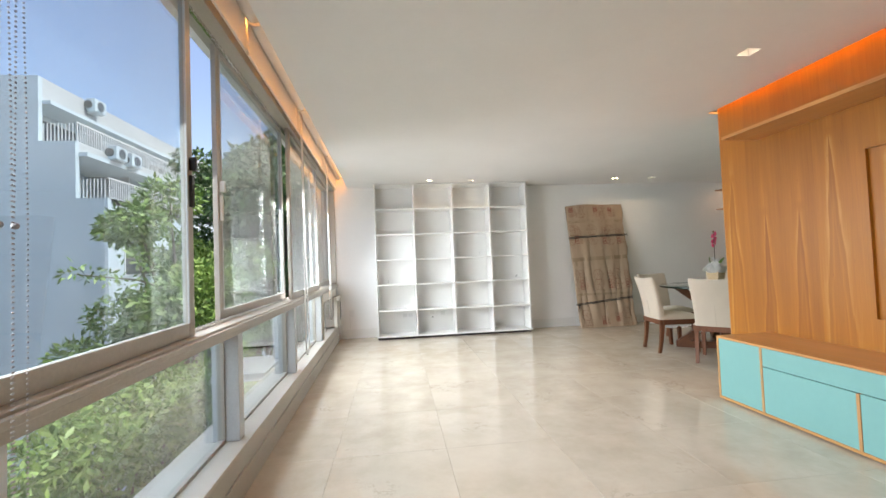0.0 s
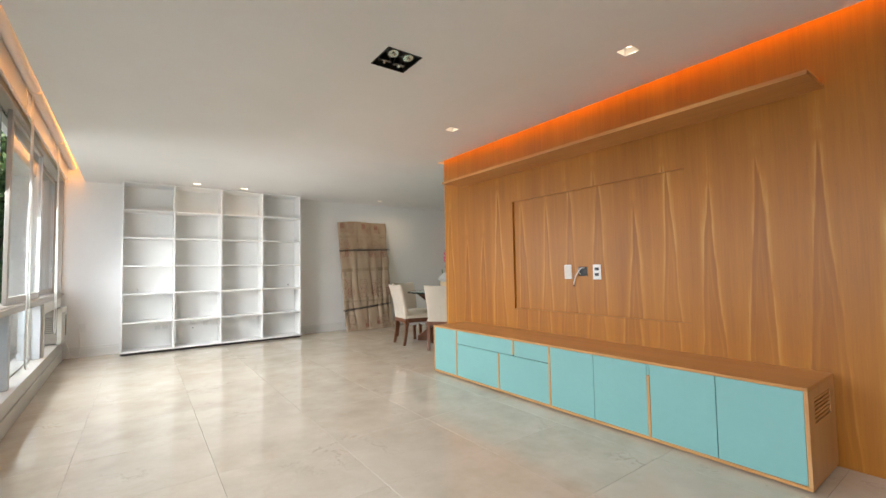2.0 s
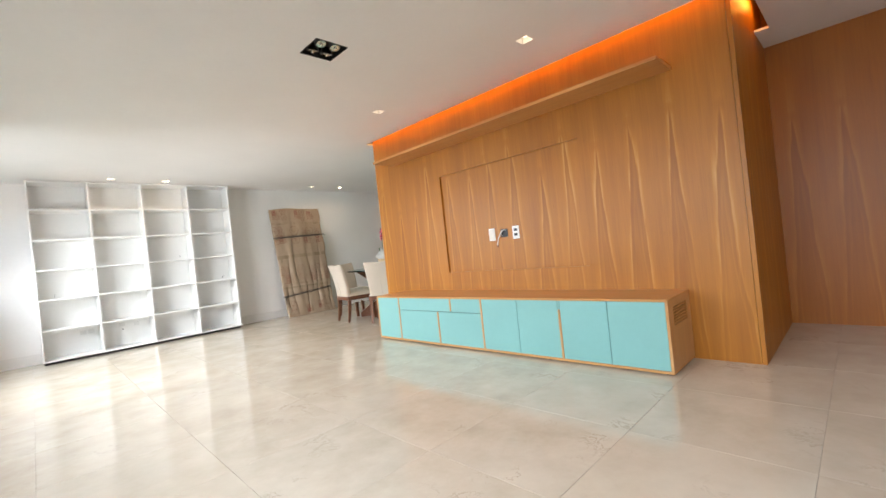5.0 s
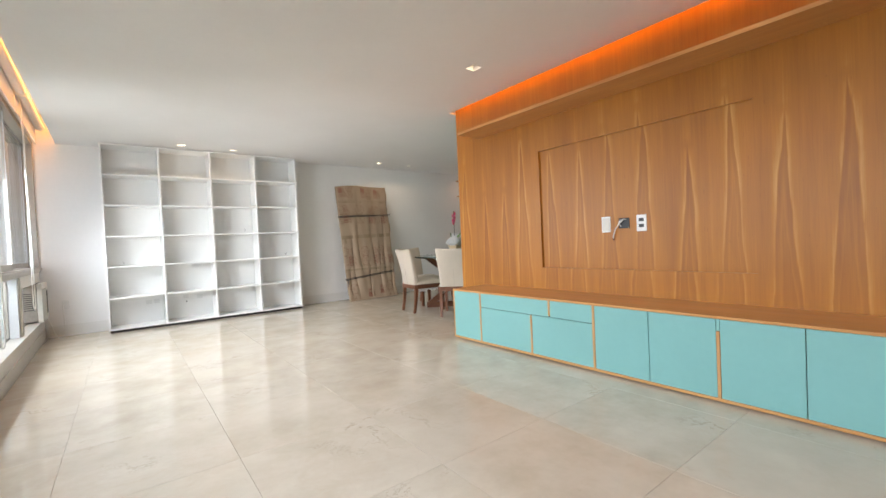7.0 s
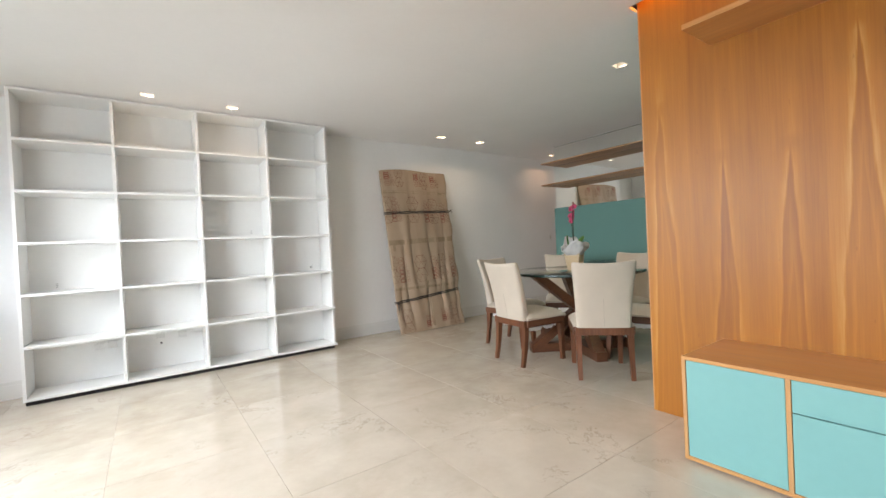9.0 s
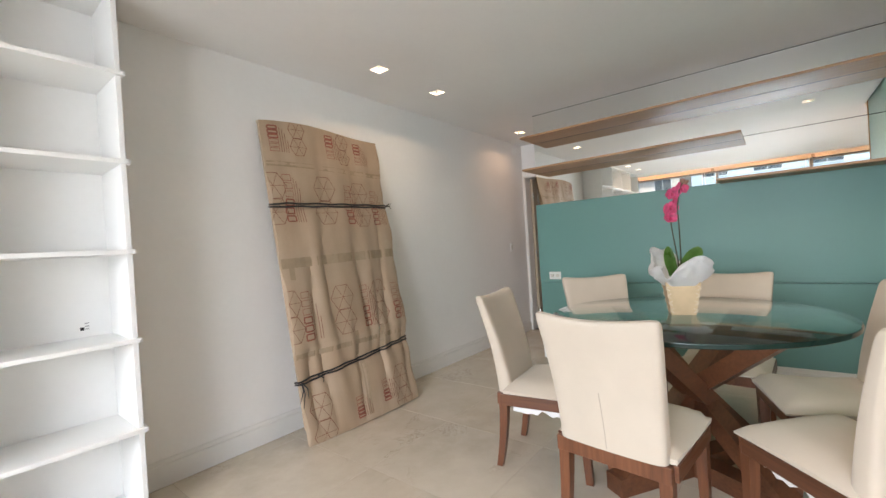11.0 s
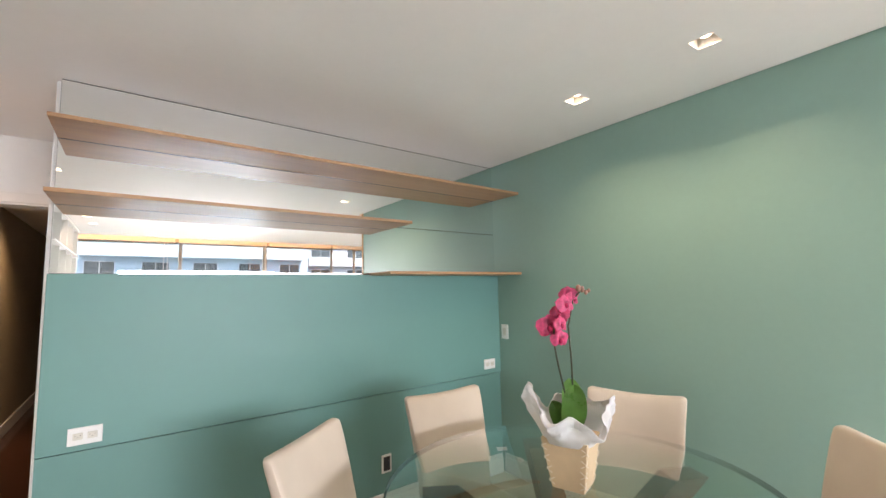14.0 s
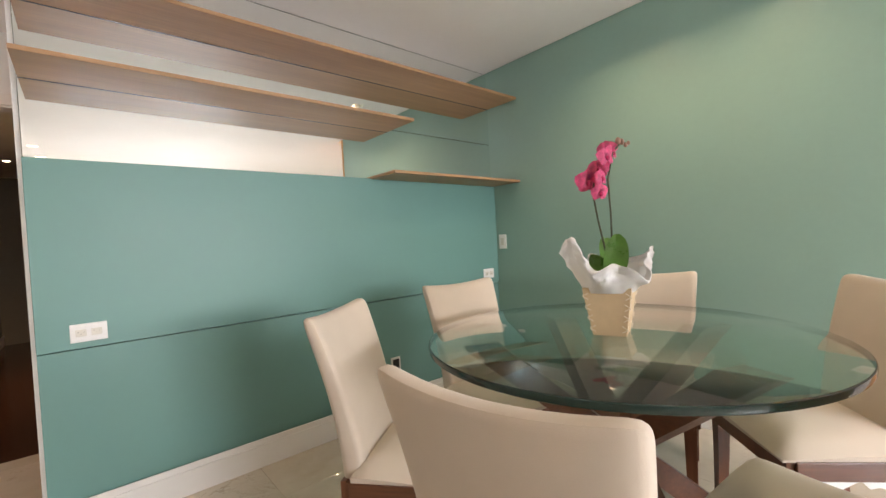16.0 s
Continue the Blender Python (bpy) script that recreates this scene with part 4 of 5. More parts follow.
def chair_at(x, y, degrees, label):
    """A dining chair facing +x before it is turned; the origin is on the floor under its seat."""
    t = thing("dining_chair", (0, 0, 0), label, "chair", "chairs round the table")
    w, zs = 0.225, 0.405
    # legs: square, tapered, the rear pair raked back
    for sy in (-1, 1):
        bm = bmesh.new()
        secs = []
        for k in range(6):
            f = k / 5
            z = zs * (1 - f)
            cx = -0.205 - 0.045 * f ** 2
            cy = sy * (w - 0.028)
            a = 0.024 - 0.008 * f
            secs.append([(cx - a, cy - a, z), (cx + a, cy - a, z), (cx + a, cy + a, z), (cx - a, cy + a, z)])
        part("leg", prism(bm, secs), WALNUT, t, "raked rear leg", local=True)
        bm = bmesh.new()
        secs = []
        for k in range(5):
            f = k / 4
            z = zs * (1 - f)
            a = 0.024 - 0.007 * f
            cx, cy = 0.215 + 0.012 * f ** 2, sy * (w - 0.026)
            secs.append([(cx - a, cy - a, z), (cx + a, cy - a, z), (cx + a, cy + a, z), (cx - a, cy + a, z)])
        part("leg", prism(bm, secs), WALNUT, t, "straight front leg", local=True)
        part("rail", one_box(-0.205, 0.215, sy * w - 0.012 if sy > 0 else -w - 0.010, sy * w + 0.010 if sy > 0 else -w + 0.012, zs - 0.055, zs + 0.006, bevel=0.003), WALNUT_H, t, local=True)
    part("rail", one_box(0.222, 0.243, -w + 0.012, w - 0.012, zs - 0.055, zs + 0.006, bevel=0.003), WALNUT, t, local=True)
    part("rail", one_box(-0.238, -0.217, -w + 0.004, w - 0.004, zs - 0.055, zs + 0.006, bevel=0.003), WALNUT, t, local=True)
    # seat cushion with a soft crown
    bm = bmesh.new()
    nx, ny = 14, 14
    rows = []
    for i in range(nx + 1):
        row = []
        for j in range(ny + 1):
            a, b = -1 + 2 * i / nx, -1 + 2 * j / ny
            xx = -0.20 + (a + 1) / 2 * 0.455
            yy = b * (w + 0.006)
            edge = max(abs(a) ** 5, abs(b) ** 5)
            z = zs + 0.018 + 0.062 * (1 - edge) * (0.9 + 0.1 * math.cos(b * 1.2)) + 0.006 * math.sin(3 * a + 2 * b)
            row.append(bm.verts.new((xx, yy, z)))
        rows.append(row)
    for i in range(nx):
        for j in range(ny):
            bm.faces.new((rows[i][j], rows[i + 1][j], rows[i + 1][j + 1], rows[i][j + 1]))
    rim = [rows[i][0] for i in range(nx + 1)] + [rows[nx][j] for j in range(1, ny + 1)] + [rows[i][ny] for i in range(nx - 1, -1, -1)] + [rows[0][j] for j in range(ny - 1, 0, -1)]
    low = [bm.verts.new((v.co.x * 0.995, v.co.y * 0.99, zs + 0.004)) for v in rim]
    for k in range(len(rim)):
        bm.faces.new((rim[k], rim[(k + 1) % len(rim)], low[(k + 1) % len(rim)], low[k]))
    bm.faces.new(low)
    part("seat", bm, LINEN, t, "cream linen seat", local=True, smooth=True)
    # back: curved upward-flaring pad, thin at the top
    nz, ny = 20, 20

    def back_pt(f, b, front_side):
        z = zs + 0.006 + f * (0.925 - zs - 0.006)
        half = 0.205 + 0.035 * f ** 1.5 - 0.005 * f ** 40
        lean = -0.205 - 0.055 * f - 0.075 * f ** 2
        wrap = 0.024 * (b * b) * (0.35 + 0.65 * f)
        thick = 0.088 - 0.034 * f
        round_ = (1 - abs(b) ** 14) ** 0.5 * 0.6 + 0.4
        top = (1 - f ** 40) ** 0.5 * 0.65 + 0.35
        zz = z + 0.019 * b * b * f ** 6 - 0.012 * abs(b) ** 30 * f ** 40
        s = 0.5 * thick * max(0.06, round_) * max(0.06, top)
        return (lean + wrap + (s if front_side else -s), b * half, zz)

    bm = bmesh.new()
    sides = {}
    for fs in (True, False):
        sides[fs] = [[bm.verts.new(back_pt(1 - (1 - i / nz) ** 1.7, math.sin(math.pi / 2 * (-1 + 2 * j / ny)), fs)) for j in range(ny + 1)] for i in range(nz + 1)]
        g = sides[fs]
        for i in range(nz):
            for j in range(ny):
                bm.faces.new((g[i][j], g[i + 1][j], g[i + 1][j + 1], g[i][j + 1]))
    A, B = sides[True], sides[False]
    for i in range(nz):
        for j in (0, ny):
            bm.faces.new((A[i][j], A[i + 1][j], B[i + 1][j], B[i][j]))
    for j in range(ny):
        for i in (0, nz):
            bm.faces.new((A[i][j], A[i][j + 1], B[i][j + 1], B[i][j]))
    back = part("backrest", bm, LINEN, t, "tall curved cream linen back", local=True, smooth=True)
    bm = bmesh.new()
    tube(bm, [Vector(back_pt(f, 0.0, False)) + Vector((-0.0005, 0.012 * f, 0)) for f in (0.02, 0.15, 0.3, 0.45)], 0.0016, 5)
    part("seam", bm, SEAMC, back, "short upright seam", local=True)
    # ragged white lining hanging under the seat
    r = random.Random(5)
    pts = [(-0.16 + 0.32 * k / 12, 0.02 + 0.03 * r.random()) for k in range(13)]
    for sy in (-1, 1):
        bm = bmesh.new()
        top = [bm.verts.new((a, sy * (w - 0.03), zs - 0.05)) for a, d in pts]
        bot = [bm.verts.new((a, sy * (w - 0.034), zs - 0.055 - d)) for a, d in pts]
        top2 = [bm.verts.new((a, sy * (w - 0.033), zs - 0.05)) for a, d in pts]
        bot2 = [bm.verts.new((a, sy * (w - 0.037), zs - 0.055 - d)) for a, d in pts]
        for k in range(12):
            bm.faces.new((top[k], top[k + 1], bot[k + 1], bot[k]))
            bm.faces.new((top2[k], top2[k + 1], bot2[k + 1], bot2[k]))
            bm.faces.new((bot[k], bot[k + 1], bot2[k + 1], bot2[k]))
        part("lining", bm, PLASTIC, t, "white lining hanging loose under the seat", local=True)
    t.matrix_basis = pose(x, y, 0, 0, 0, degrees)
    return t


CH = [(4.537, 6.15, -7), (4.886, 6.674, -81), (5.59, 6.528, 219), (5.74, 5.916, 177), (5.277, 5.467, 107), (4.665, 5.468, 43)]
first = chair_at(*CH[0], "cream linen dining chair with dark walnut legs")
for x, y, a in CH[1:]:
    copy_thing(first, pose(x, y, 0, 0, 0, a))

# ---- dining table ----
TX, TY, TR, TZ = 5.12, 6.03, 0.655, 0.808
table = thing("dining_table", (TX, TY, 0), "round green-glass dining table on crossed dark walnut beams", "table")
bm = bmesh.new()
seg = 96
prof = [(TR - 0.005, TZ - 0.022), (TR - 0.0015, TZ - 0.0195), (TR, TZ - 0.011), (TR - 0.0015, TZ - 0.0025), (TR - 0.005, TZ)]
rings = [[bm.verts.new((TX + r * math.cos(2 * math.pi * k / seg), TY + r * math.sin(2 * math.pi * k / seg), z)) for k in range(seg)] for r, z in prof]
for a, b in zip(rings, rings[1:]):
    for k in range(seg):
        f = bm.faces.new((a[k], a[(k + 1) % seg], b[(k + 1) % seg], b[k]))
        f.material_index = 1
bm.faces.new(rings[0][::-1])
bm.faces.new(rings[-1])
part("tabletop", bm, [TABLEGLASS, GLASSEDGE], table, "thick clear green glass top", smooth=True)


def beam(p, q, w, d):
    """A square beam from p on the floor to q under the glass, ends cut level."""
    p, q = Vector(p), Vector(q)
    along = Vector((q.x - p.x, q.y - p.y, 0)).normalized()
    side = Vector((-along.y, along.x, 0)) * (w / 2)
    al = along * (d / 2)
    secs = [[c - al - side, c + al - side, c + al + side, c - al + side] for c in (p, p.lerp(q, 0.5), q)]
    return prism(bmesh.new(), secs)


FEET = [(147, -33), (-119, 52), (-33, 163), (57, -112)]
for k, (fa, ta) in enumerate(FEET):
    fa, ta = radians(fa), radians(ta)
    p = Vector((TX + 0.40 * math.cos(fa), TY + 0.40 * math.sin(fa), 0.085))
    q = Vector((TX + 0.46 * math.cos(ta), TY + 0.46 * math.sin(ta), TZ - 0.023))
    part("beam", beam(p, q, 0.10, 0.13), WALNUT_H, table, "slanting dark walnut beam")
    u = Vector((math.cos(fa), math.sin(fa), 0))
    s = Vector((-u.y, u.x, 0)) * 0.052
    o = Vector((TX, TY, 0))
    bm = bmesh.new()
    z0, z1 = 0.001 + 0.0004 * k, 0.086 + 0.0006 * k
    secs = [[o + u * r - s + Vector((0, 0, z0)), o + u * r + s + Vector((0, 0, z0)), o + u * r + s + Vector((0, 0, z1)), o + u * r - s + Vector((0, 0, z1))] for r in (0.0, 0.25, 0.49)]
    part("foot_beam", prism(bm, secs), WALNUT_H, table, "dark walnut foot beam")

# ---- orchid ----
KRAFT = paint("kraft_paper", (0.56, 0.42, 0.26), 0.75, 0.08, 0.12, 300, 9)
TISSUE = paint("white_tissue", (0.85, 0.85, 0.84), 0.6, 0.02, 0.1, 60, 5)
LEAF = plain("orchid_leaf", (0.10, 0.235, 0.045), 0.3, 0, 0.05, 20, 0.25)
STEM = plain("orchid_stem", (0.035, 0.045, 0.02), 0.45)
PINK = plain("magenta_petal", (0.80, 0.115, 0.27), 0.5, 0, 0.08, 60, 0.28, **{"Subsurface Weight": 0.15})
LIP = plain("dark_magenta_lip", (0.45, 0.01, 0.08), 0.45)
BUD = plain("orchid_bud", (0.30, 0.16, 0.12), 0.5)
LACE = plain("raffia_lace", (0.70, 0.62, 0.48), 0.8)
OX, OY = 5.118, 6.035
orch = thing("potted_orchid", (OX, OY, TZ), "pink moth orchid in a laced kraft pot wrapped in white tissue", "plant")
ROT = radians(18)
TALL, PUFF, BACK = 30, 208, 285   # where the tissue stands tall and where it puffs out


def turned(x, y, z):
    return Vector((OX + x * math.cos(ROT) - y * math.sin(ROT), OY + x * math.sin(ROT) + y * math.cos(ROT), TZ + z))


bm = bmesh.new()
hb, ht, ph = 0.054, 0.079, 0.168
outer = [[turned(sx * s, sy * s, z) for sx, sy in ((-1, -1), (1, -1), (1, 1), (-1, 1))] for s, z in ((hb, 0.001), ((hb + ht) / 2, ph / 2), (ht, ph))]
prism(bm, outer)
pot = part("pot", bm, KRAFT, orch, "stiff kraft paper pot with laced corners")
for sx, sy in ((-1, -1), (1, -1), (1, 1), (-1, 1)):
    bm = bmesh.new()
    for k in range(4):
        z = 0.025 + k * 0.038
        s = hb + (ht - hb) * z / ph + 0.0015
        for dz in (-0.011, 0.011):
            tube(bm, [turned(sx * (s - 0.016), sy * s, z - dz), turned(sx * (s + 0.002), sy * (s + 0.002), z), turned(sx * s, sy * (s - 0.016), z + dz)], 0.0014, 5)
    part("lacing", bm, LACE, pot, "pale raffia lacing")
# tissue: a crumpled collar with one tall flap and one puffed fold
bm = bmesh.new()
seg, lev = 96, 14
grid = []
for i in range(lev + 1):
    f = i / lev
    ring = []
    for k in range(seg):
        a = 2 * math.pi * k / seg
        tall = math.exp(-((math.atan2(math.sin(a - radians(TALL)), math.cos(a - radians(TALL)))) / 0.60) ** 4)
        puff = math.exp(-((math.atan2(math.sin(a - radians(PUFF)), math.cos(a - radians(PUFF)))) / 0.75) ** 4)
        back = math.exp(-((math.atan2(math.sin(a - radians(BACK)), math.cos(a - radians(BACK)))) / 0.6) ** 4)
        side = math.cos(a - radians(TALL)) ** 2
        notch = math.exp(-((math.atan2(math.sin(a - radians(152)), math.cos(a - radians(152)))) / 0.22) ** 2)
        high = 0.098 + 0.095 * tall + 0.045 * puff + 0.03 * back - 0.050 * notch + 0.008 * math.sin(7 * a + 1.0)
        out = 0.040 + 0.008 * math.sin(5 * a + 0.6) + 0.022 * side + 0.012 * puff
        roll = (0.008 + 0.030 * puff) * max(0.0, f - 0.72) / 0.28
        square = 0.079 * min(1.25, 1 / max(abs(math.cos(a)), abs(math.sin(a))))
        rad = 0.5 * (square + 0.088) + out * math.sin(f * math.pi * 0.80) + 0.5 * roll + 0.020 * tall * f
        z = ph - 0.018 + high * math.sin(f * math.pi * 0.5) ** 0.9 - roll * 0.9 * (1 - tall)
        w = Vector((rad * math.cos(a), rad * math.sin(a), z))
        crush = noise.noise(w * 13) * 0.034 + abs(noise.noise(w * 24 + Vector((3, 1, 7)))) * 0.022 + abs(noise.noise(w * 47)) * 0.013 - 0.012
        rad += crush * min(1, f * 2.5)
        z += noise.noise(w * 12 + Vector((9, 4, 2))) * 0.026 * f
        ring.append(bm.verts.new(turned(rad * math.cos(a), rad * math.sin(a), z)))
    grid.append(ring)
for a, b in zip(grid, grid[1:]):
    for k in range(seg):
        bm.faces.new((a[k], a[(k + 1) % seg], b[(k + 1) % seg], b[k]))
inner = [bm.verts.new(turned(0.03 * math.cos(2 * math.pi * k / seg), 0.03 * math.sin(2 * math.pi * k / seg), ph - 0.01)) for k in range(seg)]
for k in range(seg):
    bm.faces.new((grid[0][k], grid[0][(k + 1) % seg], inner[(k + 1) % seg], inner[k]))
bm.faces.new(inner)
bmesh.ops.solidify(bm, geom=bm.faces[:], thickness=0.0012)
part("tissue", bm, TISSUE, orch, "crumpled white tissue collar", smooth=True)


def blade(base, tip, width, sag, up):
    """A thick curved leaf."""
    bm = bmesh.new()
    base, tip, up = Vector(base), Vector(tip), Vector(up)
    d = tip - base
    side = d.cross(up).normalized()
    rows = []
    for i in range(13):
        f = i / 12
        c = base + d * f + up * (sag * math.sin(f * math.pi))
        w = width * (0.35 + 0.65 * min(1, f * 2.2)) * max(0.03, 1 - max(0.0, (f - 0.5) / 0.5) ** 2.6) ** 0.5
        rows.append([bm.verts.new(c + side * (w * s) + up * (0.012 * abs(s))) for s in (-1, -0.5, 0, 0.5, 1)])
    for p, q in zip(rows, rows[1:]):
        for k in range(4):
            bm.faces.new((p[k], p[k + 1], q[k + 1], q[k]))
    bmesh.ops.solidify(bm, geom=bm.faces[:], thickness=0.0025)
    return bm


part("leaf", blade((OX, OY, TZ + ph - 0.02), (OX + 0.05, OY + 0.035, TZ + ph + 0.110), 0.034, 0.012, (-0.75, 0.55, 0.1)), LEAF, orch, "broad dark green leaf", smooth=True)
part("leaf", blade((OX, OY, TZ + ph - 0.02), (OX - 0.045, OY + 0.03, TZ + ph + 0.180), 0.043, 0.012, (-0.75, 0.64, 0.12)), LEAF, orch, "broad dark green leaf", smooth=True)
part("leaf", blade((OX, OY, TZ + ph - 0.02), (OX + 0.06, OY - 0.09, TZ + ph + 0.165), 0.046, 0.012, (-0.70, 0.20, 0.45)), LEAF, orch, "broad dark green leaf", smooth=True)

# right as seen from the end of the walk
RT = Vector((-0.65, -0.756, 0))
FW = Vector((0.756, -0.65, 0))
O = Vector((OX, OY, 0))
STEMS = [[(0.0, 0.93), (-0.02, 1.10), (-0.055, 1.24), (-0.075, 1.33), (-0.07, 1.37)], [(0.005, 0.93), (0.0, 1.12), (-0.01, 1.26), (-0.02, 1.38), (0.0, 1.47), (0.03, 1.505), (0.06, 1.50)]]
STEMS = [[(a + 0.03 * min(1, (z - 0.93) * 2.5), z - 0.03 * min(1, (z - 0.93) * 3)) for a, z in ln] for ln in STEMS]
for line in STEMS:
    bm = bmesh.new()
    tube(bm, [O + RT * a + Vector((0, 0, z)) for a, z in line], 0.0034, 7)
    part("stem", bm, STEM, orch, "thin dark stem", smooth=True)


def blossom(at, facing, size, seed):
    rr = random.Random(seed)
    facing = Vector(facing).normalized()
    right = facing.cross(Vector((0, 0, 1))).normalized()
    up = right.cross(facing)
    bm = bmesh.new()

    def petal(angle, length, width, cup):
        d = right * math.cos(angle) + up * math.sin(angle)
        s = facing.cross(d)
        rows = []
        for i in range(7):
            f = i / 6
            w = width * math.sin(math.pi * min(0.97, 0.12 + 0.88 * f)) ** 0.6
            rows.append([bm.verts.new(at + d * (length * f) + s * (w * k) + facing * (cup * f * (1 - f) * 4 - 0.004 * abs(k) + 0.003 * math.sin(6 * f + k))) for k in (-1, -0.4, 0.4, 1)])
        for p, q in zip(rows, rows[1:]):
            for k in range(3):
                bm.faces.new((p[k], p[k + 1], q[k + 1], q[k]))

    for ang, ln, wd in ((10, 1.0, 0.62), (170, 1.0, 0.62), (90, 0.9, 0.42), (222, 0.86, 0.38), (318, 0.86, 0.38)):
        petal(radians(ang + rr.uniform(-8, 8)), size * ln, size * wd, 0.006 + 0.004 * rr.random())
    bmesh.ops.solidify(bm, geom=bm.faces[:], thickness=0.0012)
    fl = part("blossom", bm, PINK, orch, "magenta pink blossom", smooth=True)
    bm = bmesh.new()
    bmesh.ops.create_icosphere(bm, subdivisions=2, radius=size * 0.2, matrix=Matrix.Translation(at + facing * 0.008 - up * size * 0.12) @ Matrix.Diagonal((1, 1, 1.3, 1)))
    part("lip", bm, LIP, fl, "dark centre", smooth=True)


TOWARD = -FW
for k, (a, z, s, turn) in enumerate(((-0.085, 1.375, 0.050, (0.1, 0.0)), (-0.055, 1.335, 0.038, (0.4, -0.3)), (-0.045, 1.42, 0.040, (-0.5, 0.1)), (-0.03, 1.455, 0.040, (0.5, 0.2)), (-0.012, 1.49, 0.036, (-0.4, 0.3)), (-0.05, 1.385, 0.036, (0.9, 0.0)), (0.002, 1.475, 0.034, (0.8, 0.1)))):
    blossom(O + RT * (a + 0.03) + Vector((0, 0, z - 0.03)) + TOWARD * 0.012 * (1 if k % 2 else -1), TOWARD + RT * turn[0] + Vector((0, 0, turn[1])), s, k)
for a, z, s in ((0.035, 1.508, 0.009), (0.048, 1.497, 0.007), (0.058, 1.503, 0.006), (0.022, 1.512, 0.010)):
    bm = bmesh.new()
    bmesh.ops.create_icosphere(bm, subdivisions=2, radius=s, matrix=Matrix.Translation(O + RT * (a + 0.03) + Vector((0, 0, z - 0.03))) @ Matrix.Diagonal((1, 1, 1.35, 1)))
    part("bud", bm, BUD, orch, "closed bud", smooth=True)

# ---- wrapped panel leaning on the wall ----
def cardboard():
    n = Nodes("brown_cardboard")
    c = n.coords()
    ribs = n.noise(1.0, 3, 0.5, n.coords((7, 1, 0.5)))
    fine = n.noise(240, 3, 0.6, n.coords((1, 1, 0.15)))
    cloud = n.noise(3.5, 4, 0.55, c)
    f = n.math("ADD", n.math("MULTIPLY", ribs, 0.5), n.math("ADD", n.math("MULTIPLY", cloud, 0.35), n.math("MULTIPLY", fine, 0.15)))
    col = n.mix(n.range(f, 0.35, 0.65, 0, 1), (0.36, 0.258, 0.172), (0.47, 0.352, 0.25))
    crease = n.math("ABSOLUTE", n.math("SUBTRACT", n.noise(1.0, 5, 0.65, n.coords((5, 5, 2.0))), 0.5))
    crease = n.range(crease, 0.0, 0.06, 0.0, 1.0)
    n.bump(n.math("ADD", n.math("MULTIPLY", fine, 0.5), n.math("ADD", n.math("MULTIPLY", cloud, 2.0), n.math("MULTIPLY", crease, 0.12))), 0.22, 0.004)
    return n.finish(col, n.range(cloud, 0.3, 0.7, 0.36, 0.6))


BOARD = cardboard()
PRINT = plain("red_brown_print", (0.27, 0.085, 0.055), 0.7, 0, 0, 40, 0.3)
PRINT_THIN = plain("faint_brown_print", (0.21, 0.085, 0.05), 0.7, 0, 0, 40, 0.3)
STRAP = plain("black_strap", (0.018, 0.018, 0.02), 0.55, 0, 0.2, 90)
TAPE = plain("clear_tape", (0.36, 0.275, 0.19), 0.14, 0, 0.1, 30)
PB = [Vector((4.195, 8.02, 0.0)), Vector((5.19, 7.985, 0.012)), Vector((5.215, 8.335, 2.18)), Vector((4.11, 8.235, 2.135))]
pk = thing("wrapped_panel", (4.68, 8.12, 0.0), "tall panel wrapped in strapped brown cardboard leaning on the wall", "package")


# upright folds: place across, lower and upper end, depth
FOLDS = ((0.10, 0.02, 0.30, 0.022), (0.20, 0.0, 0.62, 0.020), (0.33, 0.22, 0.74, 0.018), (0.46, 0.0, 0.35, 0.024), (0.60, 0.20, 0.66, 0.020),
         (0.72, 0.05, 0.52, 0.022), (0.84, 0.18, 0.70, 0.020), (0.93, 0.0, 0.36, 0.018), (0.40, 0.72, 0.98, 0.008), (0.68, 0.76, 1.0, 0.008))


def on_board(u, v, out=0.0):
    p = PB[0].lerp(PB[1], u).lerp(PB[3].lerp(PB[2], u), v)
    nrm = (PB[1] - PB[0]).cross(PB[3] - PB[0]).normalized()
    if nrm.y > 0:
        nrm = -nrm
    bulge = 0.030 * math.sin(math.pi * u) ** 0.6 * (1 - 0.3 * v) - 0.012
    fade = min(1, 4 * v * (1 - v) + 0.25) * min(1, 6 * u * (1 - u) + 0.15)
    low = 0.55 + 0.45 * (1 - v)
    bulge += fade * low * (0.006 * math.sin(u * 27 + 1.2 * math.sin(v * 4)) + 0.004 * math.sin(u * 43 + v * 5))
    for u0, v0, v1, deep in FOLDS:
        run = max(0.0, 1 - abs((v - (v0 + v1) / 2) / ((v1 - v0) / 2)) ** 3)
        bulge -= 1.35 * deep * run * math.exp(-abs(u - u0 - 0.02 * math.sin(v * 9 + u0 * 40)) / 0.028)
    for vs in (0.20, 0.735):
        bulge -= 0.022 * math.exp(-((v - vs - 0.04 * (u - 0.5)) / 0.03) ** 2)
    bulge += 0.010 * math.exp(-((v - 0.285) / 0.012) ** 2) + 0.006 * math.exp(-((v - 0.86) / 0.01) ** 2)
    edge = 0.010 * math.sin(v * 19 + 2 * u) + 0.006 * math.sin(v * 43)
    return p + nrm * (bulge + out) + (PB[1] - PB[0]).normalized() * (edge * (abs(u - 0.5) * 2) ** 3) + Vector((0, 0, 0.018 * math.sin(u * 5.5) * v ** 8))


